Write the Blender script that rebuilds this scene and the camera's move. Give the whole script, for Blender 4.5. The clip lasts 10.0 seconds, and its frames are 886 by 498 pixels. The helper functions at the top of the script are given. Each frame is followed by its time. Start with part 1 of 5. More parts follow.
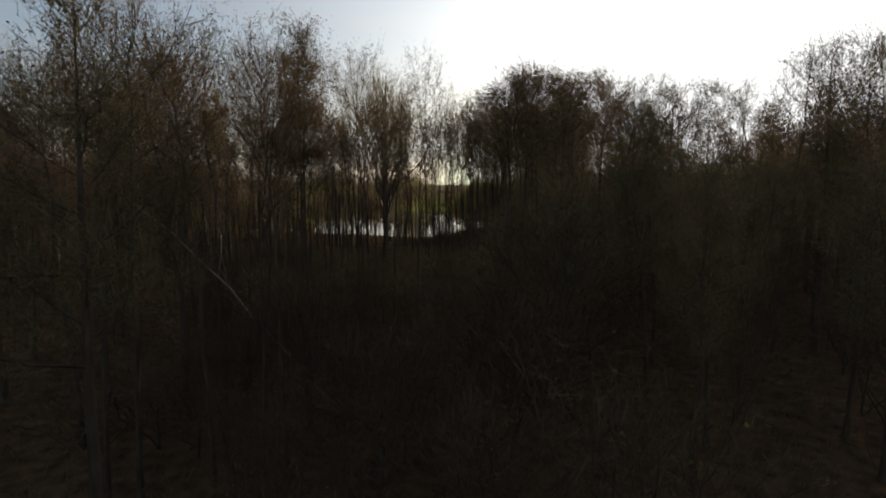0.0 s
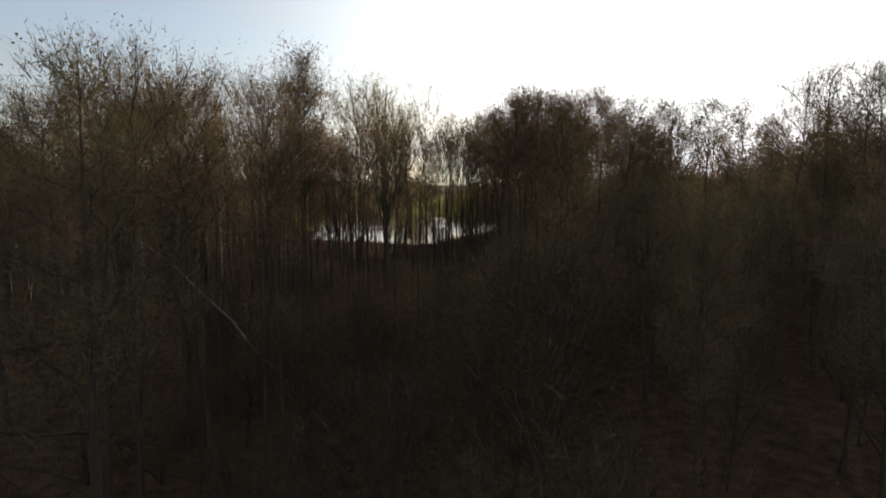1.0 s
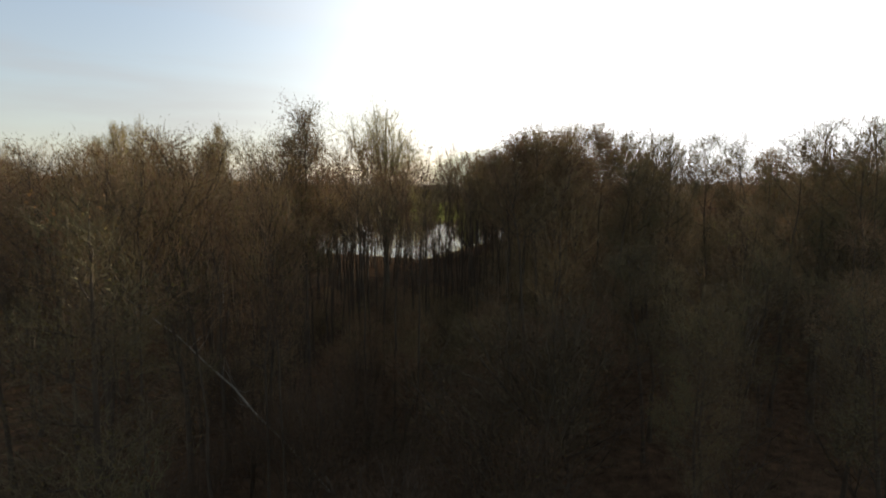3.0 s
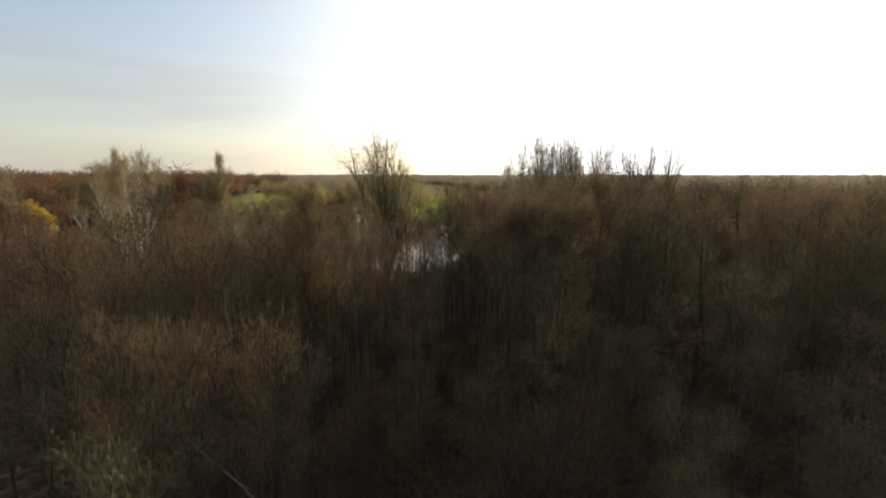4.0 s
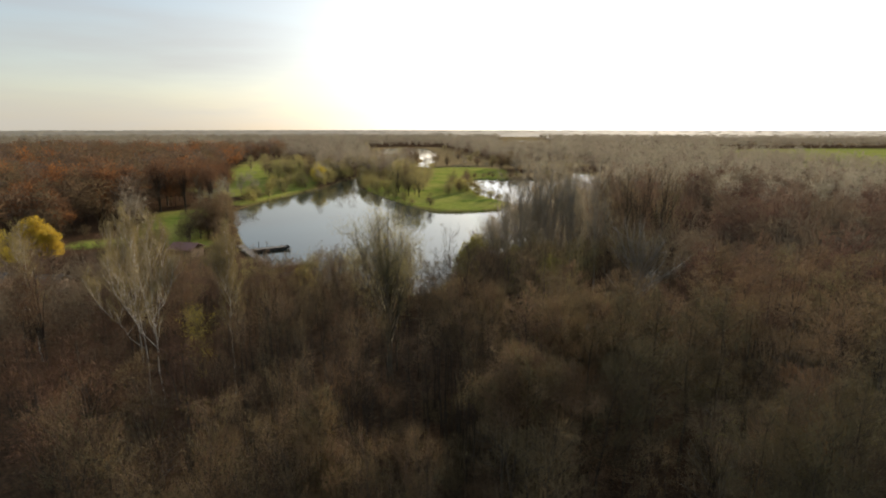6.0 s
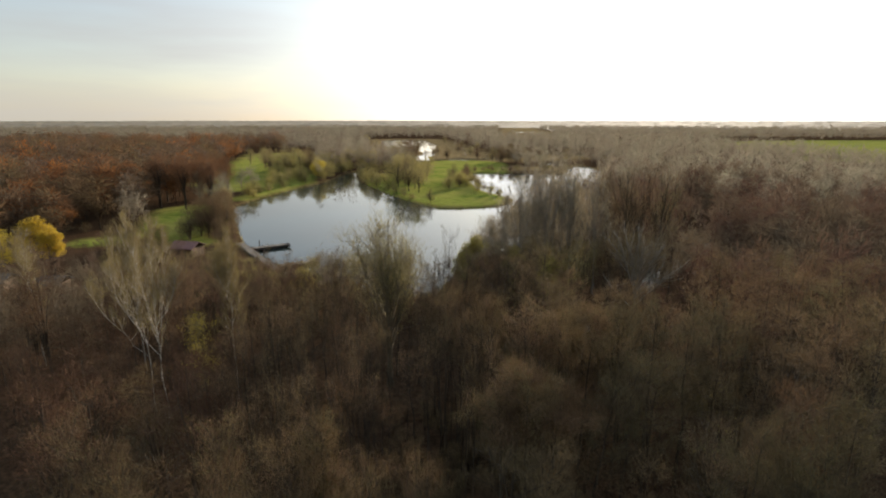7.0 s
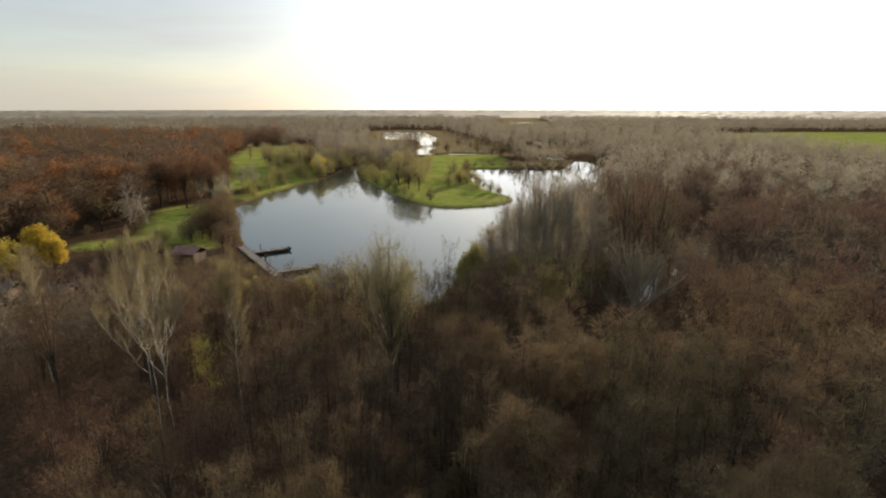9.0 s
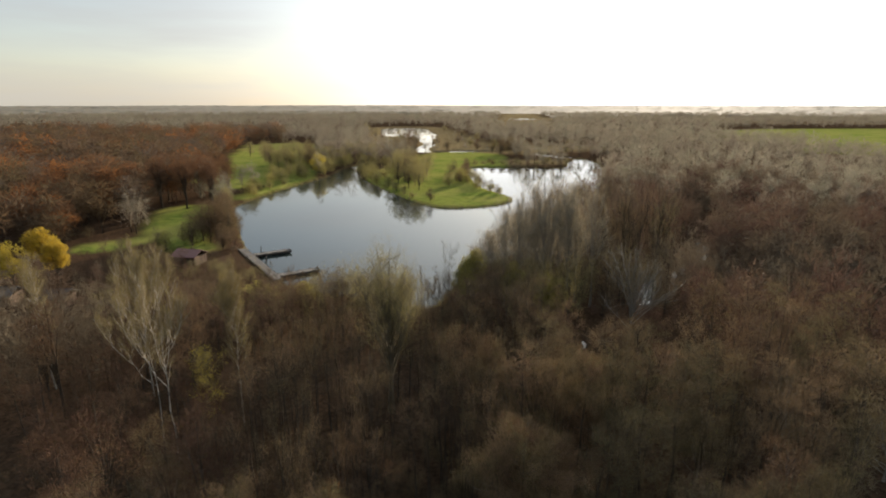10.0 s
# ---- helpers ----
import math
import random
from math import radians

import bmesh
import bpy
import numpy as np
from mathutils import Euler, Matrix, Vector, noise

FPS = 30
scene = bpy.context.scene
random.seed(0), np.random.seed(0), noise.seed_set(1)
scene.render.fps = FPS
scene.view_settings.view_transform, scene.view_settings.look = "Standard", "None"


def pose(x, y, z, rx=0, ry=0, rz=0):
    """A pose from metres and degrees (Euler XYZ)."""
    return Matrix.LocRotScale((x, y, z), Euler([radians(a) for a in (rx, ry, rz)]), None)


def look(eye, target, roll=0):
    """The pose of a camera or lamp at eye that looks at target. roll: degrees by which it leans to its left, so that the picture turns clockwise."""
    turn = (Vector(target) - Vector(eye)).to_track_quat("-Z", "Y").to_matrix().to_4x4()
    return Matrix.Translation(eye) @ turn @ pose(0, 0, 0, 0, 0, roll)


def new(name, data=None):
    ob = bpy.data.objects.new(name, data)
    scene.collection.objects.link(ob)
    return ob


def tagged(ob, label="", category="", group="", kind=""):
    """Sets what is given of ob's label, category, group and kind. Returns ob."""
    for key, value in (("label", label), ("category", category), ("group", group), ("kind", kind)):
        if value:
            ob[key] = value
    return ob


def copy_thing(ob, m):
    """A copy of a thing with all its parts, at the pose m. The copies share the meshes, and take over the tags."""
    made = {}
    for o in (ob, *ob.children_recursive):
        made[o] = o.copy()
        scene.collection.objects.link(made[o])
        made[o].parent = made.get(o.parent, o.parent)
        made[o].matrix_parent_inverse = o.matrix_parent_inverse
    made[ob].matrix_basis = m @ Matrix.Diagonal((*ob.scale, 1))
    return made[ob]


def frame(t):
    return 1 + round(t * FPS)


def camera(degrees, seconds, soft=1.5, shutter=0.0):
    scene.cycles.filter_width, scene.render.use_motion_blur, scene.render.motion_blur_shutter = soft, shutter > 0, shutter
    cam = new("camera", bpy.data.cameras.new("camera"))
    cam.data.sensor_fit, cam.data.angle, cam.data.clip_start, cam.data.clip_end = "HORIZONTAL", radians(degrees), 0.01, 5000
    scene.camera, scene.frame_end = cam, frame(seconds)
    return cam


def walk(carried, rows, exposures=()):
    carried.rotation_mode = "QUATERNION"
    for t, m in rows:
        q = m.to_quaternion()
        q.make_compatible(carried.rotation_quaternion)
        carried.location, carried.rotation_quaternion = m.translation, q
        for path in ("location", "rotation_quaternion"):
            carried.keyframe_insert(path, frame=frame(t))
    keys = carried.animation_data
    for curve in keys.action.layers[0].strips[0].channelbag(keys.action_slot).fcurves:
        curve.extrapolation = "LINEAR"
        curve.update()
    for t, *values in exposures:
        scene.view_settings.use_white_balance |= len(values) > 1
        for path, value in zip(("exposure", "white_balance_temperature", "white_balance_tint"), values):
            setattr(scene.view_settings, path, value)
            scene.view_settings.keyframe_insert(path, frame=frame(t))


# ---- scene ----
cam = camera(76.3, 10.0, soft=1.95, shutter=0.4)

# a drone that climbs straight up out of the wood and tips its camera down
PATH = [
    (0.0, pose(0, 0, 9.7, 83.76, 0, 0)),
    (0.5, pose(0, 0, 10.35, 83.75, 0, 0)),
    (1.0, pose(0, 0, 11.0, 83.74, 0, 0)),
    (1.5, pose(0, 0, 11.7, 83.73, 0, 0)),
    (2.0, pose(0, 0, 12.4, 83.72, 0, 0)),
    (2.5, pose(0, 0, 13.1, 83.71, 0, 0)),
    (3.0, pose(0, 0, 13.85, 83.66, 0, 0)),
    (3.2, pose(0, 0, 14.3, 83.60, 0, 0)),
    (4.3, pose(0, 0, 21.1, 81.05, 0, 0)),
    (4.5, pose(0, 0, 22.85, 79.86, 0, 0)),
    (5.0, pose(0, 0, 26.6, 78.48, 0, 0)),
    (5.5, pose(0, 0, 29.9, 78.22, 0, 0)),
    (7.0, pose(0, 0, 34.1, 76.90, 0, 0)),
    (7.5, pose(0, 0, 35.0, 76.67, 0, 0)),
    (8.0, pose(0, 0, 36.15, 76.30, 0, 0)),
    (8.5, pose(0, 0, 37.2, 76.04, 0, 0)),
    (9.0, pose(0, 0, 38.1, 75.82, 0, 0)),
    (9.5, pose(0, 0, 39.05, 75.59, 0, 0)),
    (10.0, pose(0, 0, 40.0, 75.36, 0, 0)),
]
walk(cam, PATH, exposures=[(0.0, 0.46), (0.5, 0.8), (1.0, 0.98), (2.5, 1.04), (3.2, 1.04), (4.5, 1.02), (7.0, 1.06), (10.0, 1.1)])

# ---- world and sun ----
SUN_AZ, SUN_EL = 22.6, 10.5
world = bpy.data.worlds.new("sky")
scene.world = world
world.use_nodes = True
wn, wl = world.node_tree.nodes, world.node_tree.links
sky = wn.new("ShaderNodeTexSky")
sky.sky_type, sky.sun_disc = "NISHITA", False
sky.sun_elevation, sky.sun_rotation = radians(SUN_EL), radians(SUN_AZ)
sky.dust_density, sky.ozone_density, sky.air_density = 1.2, 2.0, 1.0
# a thin high veil of cloud over the blue
where, veil, flat = wn.new("ShaderNodeTexCoord"), wn.new("ShaderNodeTexNoise"), wn.new("ShaderNodeMapping")
flat.inputs["Scale"].default_value = (1.0, 1.6, 9.0)
flat.inputs["Rotation"].default_value = (0, radians(6), 0)
veil.inputs["Scale"].default_value, veil.inputs["Detail"].default_value = 2.2, 6
wl.new(where.outputs["Generated"], flat.inputs[0])
wl.new(flat.outputs[0], veil.inputs["Vector"])
thick, blend = wn.new("ShaderNodeMapRange"), wn.new("ShaderNodeMix")
blend.data_type = "RGBA"
for sock, v in zip(thick.inputs[1:5], (0.40, 0.68, 0.64, 0.90)):
    sock.default_value = v
wl.new(veil.outputs[0], thick.inputs[0])
wl.new(thick.outputs[0], blend.inputs[0])
wl.new(sky.outputs[0], blend.inputs[6])
# the veil is whiter and brighter towards the sun
toward, near_sun, glow = wn.new("ShaderNodeVectorMath"), wn.new("ShaderNodeMath"), wn.new("ShaderNodeMix")
toward.operation, near_sun.operation, glow.data_type = "DOT_PRODUCT", "POWER", "RGBA"
toward.inputs[1].default_value = (math.sin(radians(SUN_AZ)) * math.cos(radians(SUN_EL)), math.cos(radians(SUN_AZ)) * math.cos(radians(SUN_EL)), math.sin(radians(SUN_EL)))
near_sun.inputs[1].default_value, near_sun.use_clamp = 8.0, True
wl.new(where.outputs["Generated"], toward.inputs[0])
wl.new(toward.outputs["Value"], near_sun.inputs[0])
wl.new(near_sun.outputs[0], glow.inputs[0])
glow.inputs[7].default_value = (11.0, 11.0, 10.6, 1)
height, rise, low_veil = wn.new("ShaderNodeSeparateXYZ"), wn.new("ShaderNodeMapRange"), wn.new("ShaderNodeMix")
low_veil.data_type = "RGBA"
wl.new(where.outputs["Generated"], height.inputs[0])
wl.new(height.outputs["Z"], rise.inputs[0])
for sock, v in zip(rise.inputs[1:5], (0.0, 0.3, 0.0, 1.0)):
    sock.default_value = v
wl.new(rise.outputs[0], low_veil.inputs[0])
low_veil.inputs[6].default_value, low_veil.inputs[7].default_value = (2.75, 2.6, 2.3, 1), (1.9, 2.2, 2.6, 1)
wl.new(low_veil.outputs[2], glow.inputs[6])
wl.new(glow.outputs[2], blend.inputs[7])
# the veil spreads the glare round the sun evenly
even = wn.new("ShaderNodeVectorMath")
even.operation = "MINIMUM"
even.inputs[1].default_value = (9.0, 9.0, 8.8)
wl.new(blend.outputs[2], even.inputs[0])
wl.new(even.outputs[0], wn["Background"].inputs[0])
wn["Background"].inputs[1].default_value = 0.11

sun_data = bpy.data.lights.new("sun", "SUN")
sun_data.energy, sun_data.angle, sun_data.color = 5.0, radians(0.5), (1.0, 0.86, 0.68)
sun = new("sun", sun_data)
az, el = radians(SUN_AZ), radians(SUN_EL)
sun_way = Vector((math.sin(az) * math.cos(el), math.cos(az) * math.cos(el), math.sin(el)))
sun.matrix_world = look(sun_way * 300, (0, 0, 0))


# ---- materials ----
def material(name, rough=0.8):
    m = bpy.data.materials.new(name)
    m.use_nodes = True
    n, l = m.node_tree.nodes, m.node_tree.links
    b = n["Principled BSDF"]
    b.inputs["Roughness"].default_value = rough
    b.inputs["Specular IOR Level"].default_value = 0.25
    return m, n, l, b


def ramp(n, l, source, stops):
    r = n.new("ShaderNodeValToRGB")
    while len(r.color_ramp.elements) < len(stops):
        r.color_ramp.elements.new(0.5)
    for e, (p, c) in zip(r.color_ramp.elements, stops):
        e.position, e.color = p, (*c, 1)
    l.new(source, r.inputs[0])
    return r.outputs[0]


def noise_tex(n, l, scale, detail=5, kind="Object", stretch=None):
    c = n.new("ShaderNodeTexCoord")
    t = n.new("ShaderNodeTexNoise")
    t.inputs["Scale"].default_value, t.inputs["Detail"].default_value = scale, detail
    if stretch:
        mp = n.new("ShaderNodeMapping")
        mp.inputs["Scale"].default_value = stretch
        l.new(c.outputs[kind], mp.inputs[0])
        l.new(mp.outputs[0], t.inputs["Vector"])
    else:
        l.new(c.outputs[kind], t.inputs["Vector"])
    return t.outputs[0]


def mixed(n, l, fac, a, b, mode="MIX"):
    x = n.new("ShaderNodeMix")
    x.data_type, x.blend_type = "RGBA", mode
    for sock, v in ((x.inputs[0], fac), (x.inputs[6], a), (x.inputs[7], b)):
        if isinstance(v, (int, float)):
            sock.default_value = v
        elif isinstance(v, tuple):
            sock.default_value = (*v, 1)
        else:
            l.new(v, sock)
    return x.outputs[2]


def bumped(n, l, b, height, strength, distance):
    u = n.new("ShaderNodeBump")
    u.inputs["Strength"].default_value, u.inputs["Distance"].default_value = strength, distance
    l.new(height, u.inputs["Height"])
    l.new(u.outputs[0], b.inputs["Normal"])


def bark_material(name, dark, light, scale=6.0):
    m, n, l, b = material(name, 0.95)
    b.inputs["Specular IOR Level"].default_value = 0.06
    g = noise_tex(n, l, scale, 8, stretch=(1, 1, 0.18))
    s = noise_tex(n, l, 0.7, 3)
    c = ramp(n, l, g, [(0.3, dark), (0.7, light)])
    l.new(mixed(n, l, s, c, tuple(0.6 * x for x in dark)), b.inputs["Base Color"])
    bumped(n, l, b, g, 0.6, 0.03)
    return m


def birch_material():
    m, n, l, b = material("birch_bark", 0.7)
    bands = noise_tex(n, l, 3.0, 5, stretch=(0.5, 0.5, 3.0))
    c = ramp(n, l, bands, [(0.40, (0.08, 0.068, 0.056)), (0.52, (0.33, 0.30, 0.25)), (0.8, (0.50, 0.465, 0.40))])
    l.new(c, b.inputs["Base Color"])
    bumped(n, l, b, bands, 0.3, 0.02)
    return m


def foliage_material(name, colours, through_light=0.4, rough=0.9, own=True, spread=0.22):
    """Leaves or twigs: a colour for each plant and a change from piece to piece; light passes through."""
    m, n, l, b = material(name, rough)
    b.inputs["Specular IOR Level"].default_value = 0.06
    info, geo = n.new("ShaderNodeObjectInfo"), n.new("ShaderNodeNewGeometry")
    tint = n.new("ShaderNodeAttribute")
    tint.attribute_name = "tint"
    add = n.new("ShaderNodeMath")
    add.inputs[0].default_value = 0.0
    if own:
        l.new(info.outputs["Random"], add.inputs[0])
    l.new(tint.outputs["Fac"], add.inputs[1])
    frac = n.new("ShaderNodeMath")
    frac.operation = "FRACT"
    l.new(add.outputs[0], frac.inputs[0])
    step = 1.0 / max(1, len(colours) - 1)
    c = ramp(n, l, frac.outputs[0], [(i * step, q) for i, q in enumerate(colours)])
    piece = ramp(n, l, geo.outputs["Random Per Island"], [(0, (1 - spread,) * 3), (1, (1 + 0.8 * spread, 1 + 0.7 * spread, 1 + 0.4 * spread))])
    c = mixed(n, l, 1.0, c, piece, "MULTIPLY")
    l.new(c, b.inputs["Base Color"])
    if through_light:
        t, x = n.new("ShaderNodeBsdfTranslucent"), n.new("ShaderNodeMixShader")
        l.new(c, t.inputs[0])
        x.inputs[0].default_value = through_light
        l.new(b.outputs[0], x.inputs[1])
        l.new(t.outputs[0], x.inputs[2])
        l.new(x.outputs[0], n["Material Output"].inputs[0])
    return m


BARK = bark_material("alder_bark", (0.05, 0.039, 0.028), (0.135, 0.106, 0.074))
BARK_GREY = bark_material("grey_bark", (0.17, 0.15, 0.125), (0.36, 0.325, 0.27))
BARK_SALLOW = bark_material("sallow_bark", (0.09, 0.076, 0.052), (0.21, 0.18, 0.125))
BIRCH = birch_material()
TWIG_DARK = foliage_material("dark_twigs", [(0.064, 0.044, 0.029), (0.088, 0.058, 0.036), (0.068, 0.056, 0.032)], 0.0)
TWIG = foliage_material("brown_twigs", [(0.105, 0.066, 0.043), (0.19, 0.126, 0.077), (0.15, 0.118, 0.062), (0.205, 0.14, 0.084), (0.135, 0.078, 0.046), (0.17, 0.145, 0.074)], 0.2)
TWIG_RED = foliage_material("red_brown_twigs", [(0.075, 0.043, 0.029), (0.11, 0.061, 0.038), (0.09, 0.06, 0.037), (0.12, 0.071, 0.045)], 0.06)
TWIG_DIM = foliage_material("dim_twigs", [(0.085, 0.066, 0.042), (0.12, 0.097, 0.056), (0.10, 0.09, 0.048)], 0.12)
TWIG_GREY = foliage_material("grey_twigs", [(0.19, 0.155, 0.10), (0.24, 0.195, 0.125)], 0.0)
TWIG_TAN = foliage_material("tan_twigs", [(0.31, 0.26, 0.175), (0.38, 0.325, 0.22)], 0.35)
TWIG_OLIVE = foliage_material("olive_twigs", [(0.235, 0.198, 0.10), (0.275, 0.235, 0.105), (0.21, 0.17, 0.095)], 0.32)
TWIG_BIRCH = foliage_material("birch_twigs", [(0.22, 0.172, 0.09), (0.25, 0.195, 0.098)], 0.16)
TWIG_SALLOW = foliage_material("sallow_twigs", [(0.16, 0.128, 0.08), (0.20, 0.16, 0.096), (0.18, 0.135, 0.082)], 0.1)
LEAF = foliage_material("late_leaves", [(0.07, 0.052, 0.024), (0.10, 0.068, 0.03), (0.075, 0.072, 0.028), (0.12, 0.066, 0.03)], 0.35)
LEAF_RUST = foliage_material("rust_leaves", [(0.115, 0.088, 0.07), (0.13, 0.088, 0.058), (0.12, 0.092, 0.05), (0.15, 0.086, 0.048), (0.20, 0.092, 0.04), (0.28, 0.118, 0.038)], 0.35, own=False, spread=0.18)
LEAF_OAK = foliage_material("oak_leaves", [(0.13, 0.075, 0.045), (0.17, 0.088, 0.045), (0.15, 0.085, 0.05), (0.22, 0.10, 0.042)], 0.35, spread=0.18)
LEAF_YELLOW = foliage_material("yellow_leaves", [(0.40, 0.28, 0.035), (0.48, 0.34, 0.045)], 0.4)
LEAF_GOLD = foliage_material("gold_green_leaves", [(0.33, 0.27, 0.05), (0.40, 0.32, 0.05)], 0.45)
LEAF_WILLOW = foliage_material("willow_leaves", [(0.235, 0.21, 0.07), (0.32, 0.285, 0.072), (0.21, 0.185, 0.07), (0.255, 0.245, 0.08)], 0.48)
GRASS = foliage_material("grass_blades", [(0.19, 0.215, 0.045), (0.27, 0.27, 0.06), (0.32, 0.29, 0.08)], 0.5, own=False, spread=0.35)
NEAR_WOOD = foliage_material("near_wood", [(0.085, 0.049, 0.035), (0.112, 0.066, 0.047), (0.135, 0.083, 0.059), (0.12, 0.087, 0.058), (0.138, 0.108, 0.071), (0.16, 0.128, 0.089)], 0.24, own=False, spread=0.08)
# paler and greyer than the near wood: distance haze is put into these colours
HAZED_WOOD = foliage_material("hazed_wood", [(0.14, 0.113, 0.088), (0.178, 0.144, 0.11), (0.172, 0.154, 0.114), (0.20, 0.17, 0.128), (0.188, 0.177, 0.128), (0.222, 0.20, 0.152)], 0.5, own=False, spread=0.06)


def ground_material():
    m, n, l, b = material("ground", 1.0)
    b.inputs["Specular IOR Level"].default_value = 0.0
    fine, wide = noise_tex(n, l, 1.7, 8), noise_tex(n, l, 0.05, 4)
    patch = noise_tex(n, l, 0.35, 6)
    litter = ramp(n, l, fine, [(0.3, (0.03, 0.02, 0.013)), (0.55, (0.07, 0.044, 0.026)), (0.8, (0.12, 0.07, 0.038))])
    blades = ramp(n, l, patch, [(0.3, (0.075, 0.11, 0.02)), (0.5, (0.155, 0.20, 0.038)), (0.72, (0.24, 0.26, 0.055))])
    lawn = mixed(n, l, ramp(n, l, wide, [(0.35, (0, 0, 0)), (0.65, (1, 1, 1))]), blades, (0.25, 0.24, 0.065))
    tuft = ramp(n, l, patch, [(0.3, (0.12, 0.085, 0.045)), (0.55, (0.22, 0.165, 0.085)), (0.75, (0.26, 0.22, 0.10))])
    grass, rank = n.new("ShaderNodeAttribute"), n.new("ShaderNodeAttribute")
    grass.attribute_name, rank.attribute_name = "grass", "meadow"
    soil = mixed(n, l, rank.outputs["Fac"], litter, tuft)
    l.new(mixed(n, l, grass.outputs["Fac"], soil, lawn), b.inputs["Base Color"])
    bumped(n, l, b, fine, 0.8, 0.15)
    return m


def water_material():
    m, n, l, b = material("lake_water", 0.03)
    b.inputs["Base Color"].default_value = (0.028, 0.036, 0.030, 1)
    b.inputs["Specular IOR Level"].default_value = 0.5
    b.inputs["IOR"].default_value = 1.33
    bumped(n, l, b, noise_tex(n, l, 0.9, 4, stretch=(1.0, 0.6, 1)), 0.12, 0.05)
    return m


GROUND, WATER = ground_material(), water_material()


def canopy_material():
    m, n, l, b = material("distant_canopy", 0.95)
    wide, fine = noise_tex(n, l, 0.006, 5), noise_tex(n, l, 0.06, 6)
    c = ramp(n, l, wide, [(0.35, (0.15, 0.12, 0.09)), (0.5, (0.14, 0.13, 0.092)), (0.62, (0.18, 0.142, 0.10))])
    c = mixed(n, l, 1.0, c, ramp(n, l, fine, [(0.3, (0.75, 0.75, 0.75)), (0.7, (1.2, 1.2, 1.15))]), "MULTIPLY")
    l.new(c, b.inputs["Base Color"])
    bumped(n, l, b, fine, 0.6, 2.0)
    return m


CANOPY = canopy_material()


def planks_material(name, dark, light):
    m, n, l, b = material(name, 0.8)
    g = noise_tex(n, l, 2.0, 7, stretch=(0.4, 6, 6))
    c = ramp(n, l, g, [(0.3, dark), (0.7, light)])
    info = n.new("ShaderNodeObjectInfo")
    c = mixed(n, l, 1.0, c, ramp(n, l, info.outputs["Random"], [(0, (0.7, 0.7, 0.7)), (1, (1.2, 1.2, 1.2))]), "MULTIPLY")
    l.new(c, b.inputs["Base Color"])
    bumped(n, l, b, g, 0.4, 0.01)
    return m


PLANK = planks_material("weathered_planks", (0.105, 0.088, 0.072), (0.215, 0.19, 0.16))
POST = planks_material("dark_wet_wood", (0.03, 0.025, 0.02), (0.08, 0.065, 0.05))
ROOF = planks_material("red_brown_roofing", (0.13, 0.07, 0.06), (0.24, 0.13, 0.11))
ROOF_GREY = planks_material("dark_grey_roofing", (0.05, 0.046, 0.043), (0.10, 0.094, 0.088))
SHEET = planks_material("pale_sheet", (0.45, 0.42, 0.38), (0.62, 0.60, 0.55))
WALL = planks_material("stained_boards", (0.10, 0.06, 0.04), (0.19, 0.12, 0.07))


# ---- mesh helpers ----
def soup(name, pieces, mats, tint=None):
    """A mesh of loose faces: for each material an array of triangles or quads."""
    counts = np.concatenate([np.full(len(p), p.shape[1]) for p in pieces])
    verts = np.concatenate([np.asarray(p, dtype=np.float32).reshape(-1, 3) for p in pieces])
    me = bpy.data.meshes.new(name)
    me.vertices.add(len(verts))
    me.vertices.foreach_set("co", verts.ravel())
    me.loops.add(len(verts))
    me.loops.foreach_set("vertex_index", np.arange(len(verts), dtype=np.int32))
    me.polygons.add(len(counts))
    me.polygons.foreach_set("loop_start", (np.cumsum(counts) - counts).astype(np.int32))
    for m in mats:
        me.materials.append(m)
    me.polygons.foreach_set("material_index", np.concatenate([np.full(len(p), i) for i, p in enumerate(pieces)]).astype(np.int32))
    if tint is not None:
        me.attributes.new("tint", "FLOAT", "POINT").data.foreach_set("value", np.asarray(tint, dtype=np.float32))
    me.update(calc_edges=True)
    return me


def solid(name, verts, faces, mat):
    me = bpy.data.meshes.new(name)
    me.from_pydata([tuple(map(float, v)) for v in verts], [], faces)
    me.materials.append(mat)
    me.update()
    return me


def part(name, me, parent, label=""):
    ob = new(name, me)
    ob.parent = parent
    return tagged(ob, label=label)


def tubes(name, paths, mat):
    """Tapered tubes along paths: (points, radii, sides)."""
    verts, faces = [], []
    for pts, radii, sides in paths:
        start = len(verts)
        pts = np.asarray(pts, dtype=float)
        for i, (p, r) in enumerate(zip(pts, radii)):
            d = pts[min(i + 1, len(pts) - 1)] - pts[max(i - 1, 0)]
            d = d / (np.linalg.norm(d) + 1e-9)
            side = np.cross(d, (0.31, 0.95, 0.05) if abs(d[1]) < 0.9 else (1, 0, 0))
            side /= np.linalg.norm(side)
            up = np.cross(d, side)
            for k in range(sides):
                a = 2 * math.pi * k / sides
                verts.append(p + r * (math.cos(a) * side + math.sin(a) * up))
        for i in range(len(pts) - 1):
            for k in range(sides):
                a, b = start + i * sides + k, start + i * sides + (k + 1) % sides
                faces.append((a, b, b + sides, a + sides))
        faces.append(tuple(range(start + (len(pts) - 1) * sides, start + len(pts) * sides)))
    me = solid(name, verts, faces, mat)
    me.polygons.foreach_set("use_smooth", [True] * len(me.polygons))
    return me


def unit(v):
    return v / (np.linalg.norm(v, axis=-1, keepdims=True) + 1e-9)


